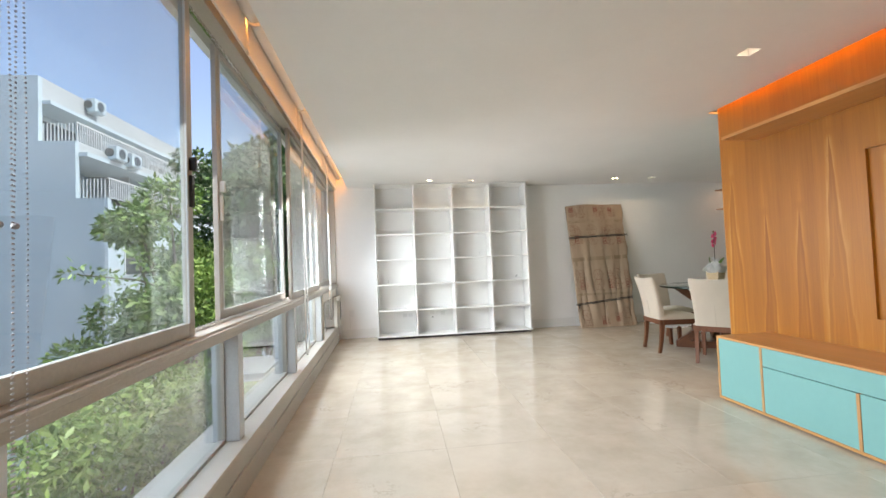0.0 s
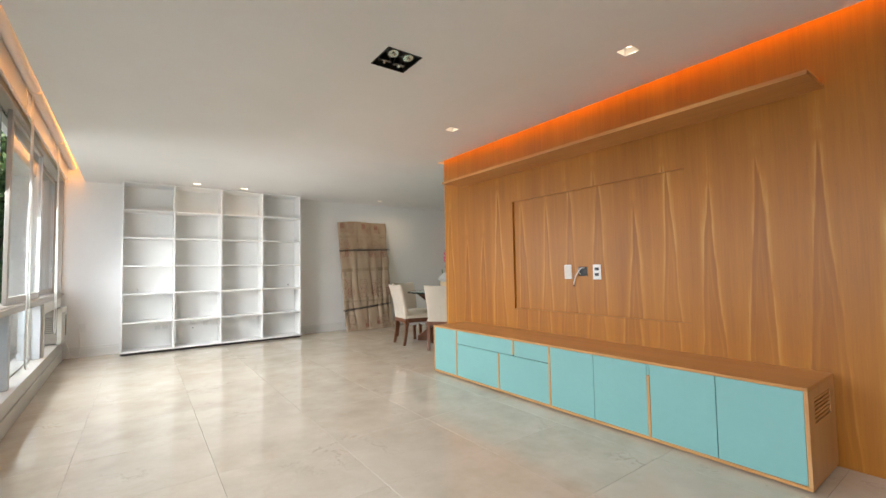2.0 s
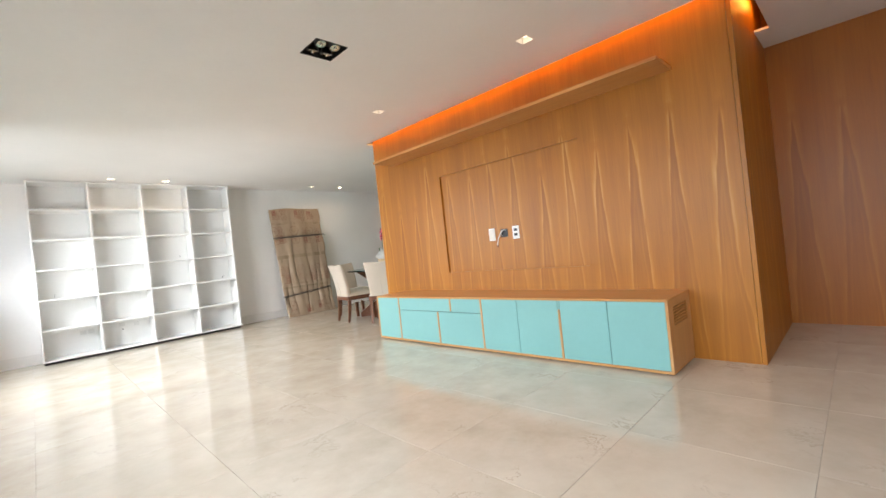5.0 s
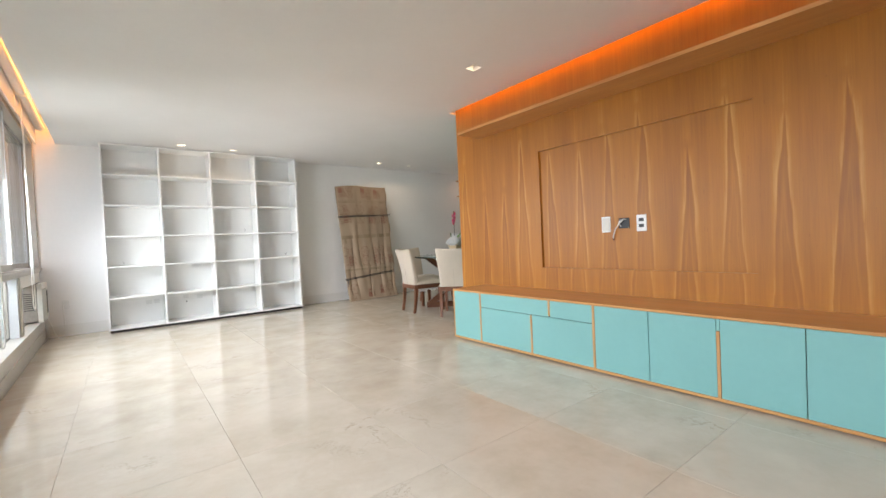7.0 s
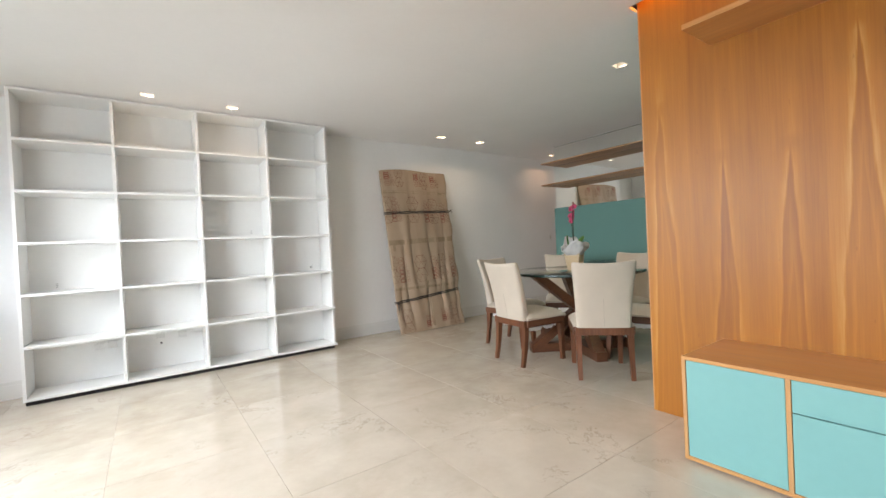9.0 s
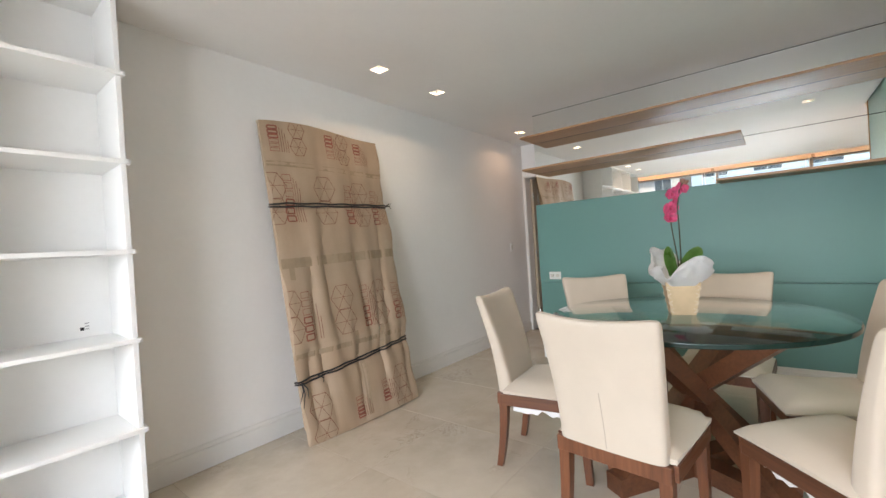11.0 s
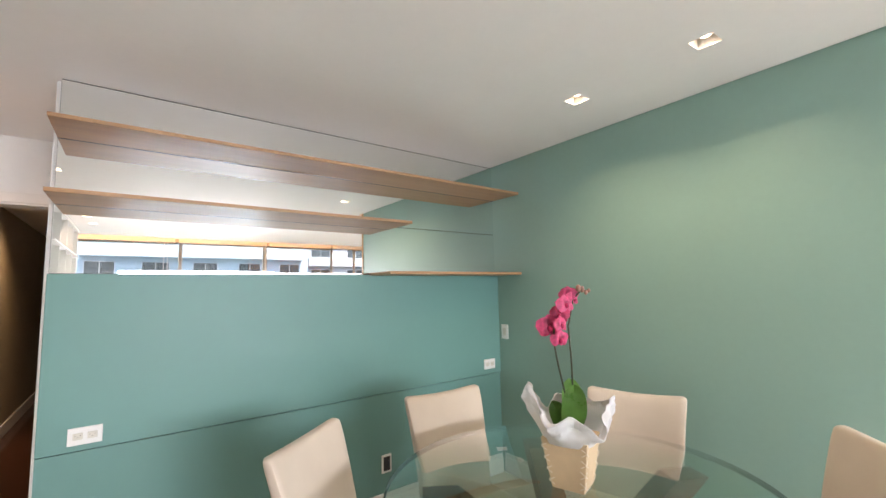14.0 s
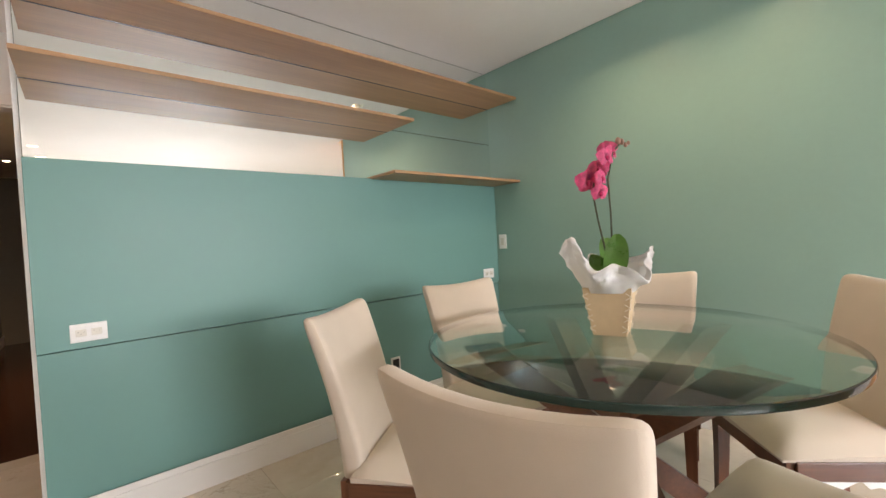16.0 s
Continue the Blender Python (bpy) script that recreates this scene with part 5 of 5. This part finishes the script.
bm = bmesh.new()
nu, nv = 64, 96
fr = [[bm.verts.new(on_board(i / nu, j / nv)) for j in range(nv + 1)] for i in range(nu + 1)]
bk = [[bm.verts.new(PB[0].lerp(PB[1], i / nu).lerp(PB[3].lerp(PB[2], i / nu), j / nv) + Vector((0, 0.045 if j > 4 else 0.03, 0))) for j in range(nv + 1)] for i in range(nu + 1)]
for i in range(nu):
    for j in range(nv):
        bm.faces.new((fr[i][j], fr[i + 1][j], fr[i + 1][j + 1], fr[i][j + 1]))
        bm.faces.new((bk[i][j], bk[i][j + 1], bk[i + 1][j + 1], bk[i + 1][j]))
for i in range(nu):
    for j in (0, nv):
        bm.faces.new((fr[i][j], fr[i + 1][j], bk[i + 1][j], bk[i][j]))
for j in range(nv):
    for i in (0, nu):
        bm.faces.new((fr[i][j], fr[i][j + 1], bk[i][j + 1], bk[i][j]))
bmesh.ops.remove_doubles(bm, verts=bm.verts[:], dist=0.0003)
part("wrapping", bm, BOARD, pk, "creased brown cardboard", smooth=True)


def strip(bm, p, q, width, out=0.0015, steps=10):
    """A thin printed or taped band between two places on the board."""
    a, b = Vector(p), Vector(q)
    d = Vector(((b - a).x * 1.02, (b - a).y * 2.15))
    s = Vector((-d.y, d.x)).normalized() * (width / 2)
    s = Vector((s.x / 1.02, s.y / 2.15))
    rows = []
    for k in range(steps + 1):
        c = a.lerp(b, k / steps)
        rows.append([bm.verts.new(on_board(min(1, max(0, (c + w).x)), min(1, max(0, (c + w).y)), out)) for w in (-s, s)])
    for m0, m1 in zip(rows, rows[1:]):
        bm.faces.new((m0[0], m0[1], m1[1], m1[0]))


def emblem(u, v, h, right=False):
    """Two stacked outlined hexagons of triangles and, beside them, upright bars where the lettering is."""
    bm = bmesh.new()
    hu, hv = h / 1.02, h / 2.15
    for oy in (-0.5, 0.5):
        cx, cy = u, v + oy * hv * 1.0
        pts = [(cx + 0.52 * hu * math.cos(radians(60 * k)), cy + 0.56 * hv * math.sin(radians(60 * k))) for k in range(6)]
        for k in range(6):
            strip(bm, pts[k], pts[(k + 1) % 6], 0.004, steps=3)
            strip(bm, (cx, cy), pts[k], 0.003, steps=3)
    part("print_emblem", bm, PRINT_THIN, pk, "faint brown geometric print")


def wordmark(u, v, length, width, flip=False):
    bm = bmesh.new()
    half = length / 2.15 / 2
    for k in range(6):
        a = v - half + (k + 0.14) * 2 * half / 6
        b = v - half + (k + 0.84) * 2 * half / 6
        wu = width / 1.02
        heavy = 0.010 if (k < 3) != flip else 0.0035
        for e0, e1 in (((u - wu / 2, a), (u + wu / 2, a)), ((u - wu / 2, b), (u + wu / 2, b)), ((u - wu / 2, a), (u - wu / 2, b)), ((u + wu / 2, a), (u + wu / 2, b))):
            strip(bm, e0, e1, heavy, steps=3)
    part("print_mark", bm, PRINT, pk, "red-brown printed bars")
    bm = bmesh.new()
    for k, ln in enumerate((0.92, 0.85, 0.7, 0.45)):
        strip(bm, (u + width * 0.75 + k * 0.016, v - half), (u + width * 0.75 + k * 0.016, v - half + 2 * half * ln), 0.004, steps=6)
    part("fine_print", bm, PRINT_THIN, pk, "rows of fine illegible print")


for u, v in ((0.0, 0.388), (0.41, 0.38), (0.755, 0.378), (0.02, 0.755), (0.40, 0.75), (0.713, 0.738), (0.245, 0.95), (0.62, 0.94), (0.12, 0.06), (0.841, 0.06)):
    emblem(u, v, 0.175 if v < 0.9 else 0.12)
for u, v, ln in ((0.12, 0.384, 0.34), (0.613, 0.377, 0.32), (0.925, 0.371, 0.30), (0.123, 0.757, 0.335), (0.605, 0.738, 0.31), (0.866, 0.729, 0.29), (0.077, 0.944, 0.18), (0.50, 0.94, 0.18), (0.76, 0.935, 0.18), (0.42, 0.055, 0.15), (0.67, 0.075, 0.16)):
    wordmark(u, v, ln, 0.062, v > 0.9)
for v, dv in ((0.268, -0.01), (0.865, -0.01), (0.552, 0.0)):
    bm = bmesh.new()
    strip(bm, (0.01, v), (0.99, v + dv), 0.035 if v != 0.552 else 0.065, 0.001, 24)
    part("tape", bm, TAPE, pk, "shiny clear packing tape")
for u, v0, v1 in ((0.50, 0.02, 0.20), (0.47, 0.22, 0.30), (0.72, 0.22, 0.30), (0.06, 0.50, 0.545)):
    bm = bmesh.new()
    strip(bm, (u, v0), (u + 0.01, v1), 0.035, 0.0016, 12)
    part("tape", bm, TAPE, pk, "shiny clear packing tape")
for vs, slope in ((0.735, 0.0), (0.205, 0.035)):
    for dv in (-0.004, 0.005):
        bm = bmesh.new()
        pts = [on_board(k / 40, vs + dv + slope * (k / 40 - 0.5) + 0.0012 * math.sin(k * 0.7 + dv * 900), 0.004) for k in range(41)]
        pts = [pts[0] + Vector((-0.012, 0.03, 0))] + pts + [pts[-1] + Vector((0.012, 0.03, 0))]
        tube(bm, pts, 0.0062, 7)
        part("strap", bm, STRAP, pk, "twisted black tie strap", smooth=True)
for base_uv, offs in (((0.995, 0.735), ((0.05, -0.02, -0.02), (0.045, -0.03, 0.02))), ((0.015, 0.19), ((-0.015, -0.03, -0.16), (0.02, -0.04, -0.10), (-0.03, -0.02, -0.12))), ((0.14, 0.195), ((0.02, -0.03, -0.05),))):
    for o in offs:
        p = on_board(*base_uv, 0.008)
        q = p + Vector(o)
        bm = bmesh.new()
        tube(bm, [p, p.lerp(q, 0.5) + Vector((0.01, -0.012, 0.012)), q], [0.005, 0.004, 0.0025], 6)
        part("strap_end", bm, STRAP, pk, "loose strap end", smooth=True)
# the window side runs a degree and a half off the other walls
TURN = Matrix.Translation((XW - 0.03, YB, 0)) @ pose(0, 0, 0, 0, 0, 1.55) @ Matrix.Translation((-XW, -YB, 0))
for ob in list(scene.objects):
    if ob.parent is None and ob.name.split(".")[0] in ("wall_west", "window_plinth", "window_1", "roller_blind", "window_air_conditioner", "outdoor_bracket"):
        ob.matrix_basis = TURN @ ob.matrix_basis

# ---- corridor door and fittings ----
leaf = thing("corridor_door", (XD + 0.10, DY1 - 0.03, 0), "beige painted corridor door standing open against the wall", "door", kind="structure")
leaf.name = "door_1"
bm = box(bmesh.new(), 0.03, 0.67, -0.018, 0.018, 0.008, DZ - 0.025, 0.002)
part("door_leaf", bm, paint("beige_door_paint", (0.47, 0.40, 0.30), 0.4, 0.04), leaf, local=True)
bm = bmesh.new()
tube(bm, [(0.60, -0.018, 1.02), (0.60, -0.06, 1.02), (0.50, -0.062, 1.02)], 0.009, 8)
part("door_handle", bm, STEEL, leaf, "brushed steel lever", local=True, smooth=True)
bm = bmesh.new()
for z in (1.02, 0.93):
    bmesh.ops.create_cone(bm, cap_ends=True, segments=16, radius1=0.022, radius2=0.022, depth=0.006, matrix=Matrix.Translation((0.60, -0.021, z)) @ pose(0, 0, 0, 90, 0, 0))
part("rose", bm, STEEL, leaf, local=True)
for z in (0.25, 1.05, 1.85):
    bm = bmesh.new()
    tube(bm, [(0.022, -0.022, z - 0.04), (0.022, -0.022, z + 0.04)], 0.007, 8)
    part("hinge", bm, STEEL, leaf, local=True)
leaf.rotation_euler.z = radians(-0.6)

NIGHT = glow("small_floor_light", (1.0, 0.80, 0.5), 5.0)
nl = thing("step_light", (9.3, YB + 0.015, 0.42), "small lit square step light low on the corridor wall", "wall light")
part("frame", one_box(9.26, 9.34, YB + 0.006, YB + 0.021, 0.38, 0.46, bevel=0.002), ALUW, nl)
part("lens", one_box(9.28, 9.32, YB + 0.002, YB + 0.007, 0.40, 0.44), NIGHT, nl, "warm lit lens")
for cx, cy in ((9.9, 8.02), (11.6, 8.06)):
    cl = thing("corridor_downlight", (cx, cy, 2.42), "small round lit corridor ceiling spot", "downlight", "corridor spots")
    bm = bmesh.new()
    bmesh.ops.create_cone(bm, cap_ends=True, segments=20, radius1=0.045, radius2=0.045, depth=0.01, matrix=Matrix.Translation((cx, cy, 2.416)))
    part("ring", bm, ALUW, cl)
    bm = bmesh.new()
    bmesh.ops.create_cone(bm, cap_ends=True, segments=20, radius1=0.032, radius2=0.032, depth=0.006, matrix=Matrix.Translation((cx, cy, 2.409)))
    part("bulb", bm, BULB, cl)

# ---- street side ----
def foliage(name, dark, light):
    n = Nodes(name)
    r = n.t.nodes.new("ShaderNodeNewGeometry").outputs["Random Per Island"]
    col = n.mix(r, dark, light)
    return n.finish(col, 0.5, **{"Subsurface Weight": 0.0, "Transmission Weight": 0.0})


ASPHALT = plain("asphalt", (0.05, 0.05, 0.052), 0.9, 0, 0.4, 40, 0.2)
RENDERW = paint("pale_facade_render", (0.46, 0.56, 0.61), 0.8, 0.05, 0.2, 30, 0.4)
RENDERG = paint("grey_facade_render", (0.42, 0.45, 0.46), 0.8, 0.06, 0.2, 30, 0.4)
RENDERB = paint("beige_facade_render", (0.55, 0.50, 0.44), 0.8, 0.06, 0.2, 30, 0.4)
DARKGLASS = plain("dark_window_glass", (0.04, 0.055, 0.065), 0.08, 0, 0, 2, 0.3)
FACMETAL = plain("painted_railing", (0.62, 0.64, 0.64), 0.5)
BARK = plain("bark", (0.10, 0.075, 0.055), 0.9, 0, 0.6, 25, 0.3)
LEAFS = foliage("bright_leaves", (0.075, 0.17, 0.028), (0.25, 0.38, 0.09))
LEAFD = foliage("deep_leaves", (0.03, 0.08, 0.022), (0.10, 0.19, 0.055))
GROUND = -9.5
gb = bmesh.new()
box(gb, -900, 900, -900, 900, GROUND - 0.3, GROUND)
tagged(new("ground", mesh_of("ground", gb, ASPHALT)), "dark asphalt street far below the windows", "ground", kind="structure")
fb = bmesh.new()
box(fb, -0.45, 13.3, YBACK - 0.3, YB + 0.3, GROUND, -0.06)
tagged(new("own_facade", mesh_of("own_facade", fb, RENDERG)), "grey rendered storeys below the flat", "facade", kind="structure")


def house_window(parent, x, y0, y1, z0, z1, face="+x"):
    """A window set into a far facade: frame, sill and dark panes."""
    if face == "+x":
        f = one_box(x - 0.05, x + 0.05, y0 - 0.06, y1 + 0.06, z0 - 0.06, z1 + 0.06)
        w = part("window", f, FACMETAL, parent)
        m = (y0 + y1) / 2
        part("pane", one_box(x + 0.045, x + 0.06, y0, m - 0.03, z0, z1), DARKGLASS, w)
        part("pane", one_box(x + 0.045, x + 0.06, m + 0.03, y1, z0, z1), DARKGLASS, w)
    return w


def outdoor_unit(x, y, z):
    t = thing("outdoor_unit", (x, y, z), "white air conditioner unit hung on the facade", "air conditioner", "facade units")
    part("case", one_box(x, x + 0.45, y - 0.45, y + 0.45, z, z + 0.7, bevel=0.03), RENDERW, t)
    bm = bmesh.new()
    bmesh.ops.create_cone(bm, cap_ends=True, segments=24, radius1=0.26, radius2=0.26, depth=0.03, matrix=Matrix.Translation((x + 0.46, y, z + 0.35)) @ pose(0, 0, 0, 0, 90, 0))
    part("fan_guard", bm, DARKGLASS, t)
    bm = bmesh.new()
    bmesh.ops.create_cone(bm, cap_ends=True, segments=24, radius1=0.22, radius2=0.22, depth=0.03, matrix=Matrix.Translation((x + 0.1, y - 0.46, z + 0.35)) @ pose(0, 0, 0, 90, 0, 0))
    part("side_grille", bm, DARKGLASS, t)
    part("bracket", one_box(x - 0.6, x + 0.4, y - 0.3, y + 0.3, z - 0.06, z), FACMETAL, t)


# stepped block of flats over the street
BLK_Y = 22.6
flats = thing("apartment_building", (-20, 30, GROUND), "pale stepped apartment building with balconies over the street", "building")
LEVELS = [(-15.5, 7.05, 10.2), (-13.9, 4.3, 7.05), (-12.5, GROUND, 4.3)]
wbm = bmesh.new()
box(wbm, -48, LEVELS[2][0], BLK_Y, 75, GROUND - 0.65, LEVELS[2][2])
box(wbm, -48, -16.6, BLK_Y + 0.01, 75, 4.3, 9.0)
box(wbm, -48, -15.5, BLK_Y, BLK_Y + 0.25, 7.05, 10.2)
box(wbm, -48, -13.9, BLK_Y, BLK_Y + 0.25, 4.3, 7.05)
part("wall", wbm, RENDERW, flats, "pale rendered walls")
rb = bmesh.new()
box(rb, -48, -15.5, BLK_Y + 0.25, 75, 9.0, 10.2)
part("roof", rb, RENDERG, flats, "grey parapet and roof band")
part("slab", one_box(-17, -13.9, BLK_Y + 0.25, 75, 6.55, 7.05), RENDERG, flats, "grey balcony slab")
part("slab", one_box(-17, -12.5, BLK_Y + 0.25, 75, 4.0, 4.31), RENDERG, flats, "grey balcony slab")
part("eave", one_box(-16.6, -15.1, BLK_Y + 0.2, 75, 8.9, 9.08), RENDERW, flats)
part("eave", one_box(-16.6, -13.5, BLK_Y + 0.2, 75, 6.35, 6.56), RENDERW, flats)
for lev, (x, z, zt) in enumerate(((-16.6, 7.1, 8.8), (-16.6, 4.4, 6.3))):
    for k in range(9):
        y = BLK_Y + 1.6 + k * 4.6
        house_window(flats, x, y, y + 2.2, z + 0.1, zt - 0.2)
        part("partition", one_box(-16.6, -14.4 if lev else -15.9, y + 3.2, y + 3.35, z - 0.05, zt), RENDERG, flats)
for x, z in ((-14.0, 7.05), (-12.6, 4.31)):
    bal = part("balustrade", one_box(x - 0.05, x, BLK_Y + 0.25, 75, z + 0.95, z + 1.02), FACMETAL, flats, "pale balcony railing")
    bm = bmesh.new()
    for k in range(60):
        box(bm, x - 0.04, x - 0.01, BLK_Y + 0.3 + k * 0.16, BLK_Y + 0.34 + k * 0.16, z, z + 0.95)
    box(bm, x - 0.05, x, BLK_Y + 10, 75, z, z + 0.95)
    part("bars", bm, FACMETAL, bal)
    bm = bmesh.new()
    for k in range(9):
        box(bm, x - 1.5 + k * 0.16, x - 1.46 + k * 0.16, BLK_Y + 0.27, BLK_Y + 0.3, z, z + 0.95)
    part("bars", bm, FACMETAL, bal)
for z in (0.6, -2.6, -5.8):
    for k in range(10):
        y = BLK_Y + 1.2 + k * 4.2
        house_window(flats, -12.5, y, y + 2.4, z, z + 1.7)
for y, x, z in ((BLK_Y + 3.4, -15.4, 9.6), (BLK_Y + 2.2, -13.6, 6.62), (BLK_Y + 3.5, -13.6, 6.55), (BLK_Y + 9.5, -13.6, 6.6), (BLK_Y + 2.8, -12.2, 1.0), (BLK_Y + 4.4, -12.2, -2.2)):
    outdoor_unit(x, y, z + 0.65)


flats.location.z += 0.65


def far_building(x0, x1, y0, y1, top, mat, rows, cols, label):
    t = thing("far_building", ((x0 + x1) / 2, (y0 + y1) / 2, GROUND), label, "building", "buildings over the street")
    part("wall", one_box(x0, x1, y0, y1, GROUND, top), mat, t)
    part("roof", one_box(x0 - 0.2, x1 + 0.2, y0 - 0.2, y1 + 0.2, top, top + 0.5), RENDERG, t)
    part("roof_house", one_box((x0 + x1) / 2 - 2, (x0 + x1) / 2 + 2, (y0 + y1) / 2 - 2, (y0 + y1) / 2 + 2, top + 0.5, top + 3), mat, t)
    for r_ in range(rows):
        z = top - 2.4 - r_ * 3.0
        part("band", one_box(x1 - 0.05, x1 + 0.7, y0 + 0.6, y1 - 0.6, z - 1.1, z - 0.2), mat, t, "balcony band")
        for c in range(cols):
            w = (y1 - y0) / cols
            house_window(t, x1, y0 + w * (c + 0.25), y0 + w * (c + 0.75), z, z + 1.5)


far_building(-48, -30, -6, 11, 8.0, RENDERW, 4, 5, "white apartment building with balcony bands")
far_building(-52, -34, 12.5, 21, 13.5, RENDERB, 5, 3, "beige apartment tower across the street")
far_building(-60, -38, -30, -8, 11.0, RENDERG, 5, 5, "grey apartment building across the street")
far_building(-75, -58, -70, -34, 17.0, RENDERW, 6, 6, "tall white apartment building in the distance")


def leaf_cloud(centres, count, rng, size, droop=0.3):
    """Feathery sprays: many small blades strewn round each centre."""
    vs, fs = [], []
    for (cx, cy, cz, r) in centres:
        for _ in range(count):
            u = rng.normal(size=3)
            u /= np.linalg.norm(u)
            p = np.array((cx, cy, cz)) + u * r * rng.uniform(0.25, 1.0) ** 0.5 * np.array((1, 1, 0.75))
            d = rng.normal(size=3) + u * 0.9
            d[2] -= droop
            d /= np.linalg.norm(d)
            s = np.cross(d, rng.normal(size=3))
            s /= np.linalg.norm(s)
            ln, w = size * rng.uniform(0.6, 1.3), size * rng.uniform(0.13, 0.22)
            k = len(vs)
            vs += [tuple(p), tuple(p + d * ln * 0.5 + s * w), tuple(p + d * ln), tuple(p + d * ln * 0.5 - s * w)]
            fs.append((k, k + 1, k + 2, k + 3))
    return vs, fs


def tree(at, height, spread, material, seed, clumps, count, size, label, boughs=()):
    x, y, z0 = at
    rng = np.random.default_rng(seed)
    t = thing("tree", at, label, "tree", "street trees")
    bm = bmesh.new()
    lean = rng.uniform(-0.4, 0.4, 2)
    top = Vector((x + lean[0], y + lean[1], z0 + height * 0.72))
    tube(bm, [(x, y, z0), (x + lean[0] * 0.3, y + lean[1] * 0.5, z0 + height * 0.35), top], [0.24, 0.18, 0.09], 10)
    part("trunk", bm, BARK, t, smooth=True)
    cents = []
    bm = bmesh.new()
    for k in range(clumps):
        a = 2.4 * k + rng.uniform(-0.4, 0.4)
        f = rng.uniform(0.42, 1.0)
        r = spread * rng.uniform(0.25, 1.0) * math.sin(math.pi * min(0.95, f * 0.8))
        c = Vector((x + r * math.cos(a), y + r * math.sin(a), z0 + height * f))
        s = Vector((x + lean[0] * 0.6, y + lean[1] * 0.6, z0 + height * max(0.3, f - 0.3)))
        tube(bm, [s, s.lerp(c, 0.5) + Vector((0, 0, 0.25)), c], [0.06, 0.035, 0.012], 6)
        cents.append((c.x, c.y, c.z, spread * rng.uniform(0.24, 0.42)))
    for dx, dy, dz in boughs:
        c = Vector((x + dx, y + dy, z0 + dz))
        s = Vector((x + lean[0] * 0.6, y + lean[1] * 0.6, c.z - 0.5))
        tube(bm, [s, s.lerp(c, 0.5) + Vector((0, 0, 0.12)), c], [0.04, 0.02, 0.006], 6)
        for f in (0.6, 0.75, 0.9, 1.0):
            q = s.lerp(c, f)
            cents.append((q.x, q.y, q.z + 0.05, 0.16))
    part("limbs", bm, BARK, t, smooth=True)
    vs, fs = leaf_cloud([c for c in cents if c[3] > 0.17], count, rng, size)
    few, quads = leaf_cloud([c for c in cents if c[3] <= 0.17], 22, rng, size * 0.7)
    fs += [tuple(k + len(vs) for k in q) for q in quads]
    vs += few
    me = bpy.data.meshes.new("crown")
    me.from_pydata(vs, [], fs)
    me.materials.append(material)
    ob = new("crown", me)
    ob.parent = t
    for v in me.vertices:
        v.co -= Vector(at)
    tagged(ob, "feathery uneven green crown")
    return t


tree((-3.3, 10.6, GROUND), 12.4, 1.9, LEAFS, 11, 46, 620, 0.17, "tall feathery bright green street tree", ((-0.1, -3.1, 10.75), (0.1, -2.2, 11.0), (-0.3, -1.9, 10.3)))
tree((-3.4, 8.0, GROUND), 9.0, 2.2, LEAFS, 12, 40, 640, 0.16, "feathery green street tree just below the window")
tree((-5.0, 17.4, GROUND), 14.6, 2.3, LEAFD, 13, 34, 560, 0.24, "dense dark green street tree")
tree((-2.3, 13.6, GROUND), 14.6, 2.4, LEAFD, 14, 46, 620, 0.22, "dark green street tree close to the facade")
tree((-0.9, 18.6, GROUND), 16.8, 3.2, LEAFD, 17, 60, 620, 0.27, "tall dense dark street tree past the corner")
tree((1.6, 14.2, GROUND), 13.6, 2.6, LEAFD, 18, 44, 520, 0.25, "dense dark street tree beside the building")
tree((-5.4, -1.5, GROUND), 9.0, 2.4, LEAFS, 15, 30, 420, 0.2, "feathery green street tree below the window")
tree((-8.0, 22.5, GROUND), 12.0, 1.9, LEAFD, 16, 30, 420, 0.26, "dark green street tree before the flats")

# ---- floor, tile by tile ----
structure("floor", one_box(XW, XD + 0.02, YBACK, YB, -0.06, -0.0032), GROUT, "polished beige marble floor in square slabs", "floor")
floor_ob = bpy.data.objects["floor"]
TS, GAP = 0.7185, 0.0011
xs0, ys0 = 0.64, 1.0 - 0.7222 * 4
cache = {}
i = -1
while True:
    xa = xs0 + i * TS
    if xa > XD + 0.02:
        break
    j = -1
    while True:
        ya = ys0 + j * 0.7222
        if ya > YB:
            break
        x0, x1 = max(xa, XW) + GAP / 2, min(xa + TS, XD + 0.02) - GAP / 2
        y0, y1 = max(ya, YBACK) + GAP / 2, min(ya + 0.7222, YB) - GAP / 2
        j += 1
        if x1 - x0 < 0.02 or y1 - y0 < 0.02:
            continue
        if x0 > XT + 0.06 and x1 < XP and y0 > YS + 0.04 and y1 < YN - 0.12:
            continue
        key = (round(x1 - x0, 3), round(y1 - y0, 3))
        if key not in cache:
            w, d = key
            bm = box(bmesh.new(), -w / 2, w / 2, -d / 2, d / 2, -0.003, 0.0)
            up = [e for e in bm.edges if all(v.co.z > -0.001 for v in e.verts)]
            bmesh.ops.bevel(bm, geom=up, offset=0.0008, segments=1, affect="EDGES")
            cache[key] = mesh_of("marble_slab", bm, MARBLE)
        ob = new("marble_slab", cache[key])
        ob.location = ((x0 + x1) / 2, (y0 + y1) / 2, 0.0)
        ob.parent = floor_ob
    i += 1
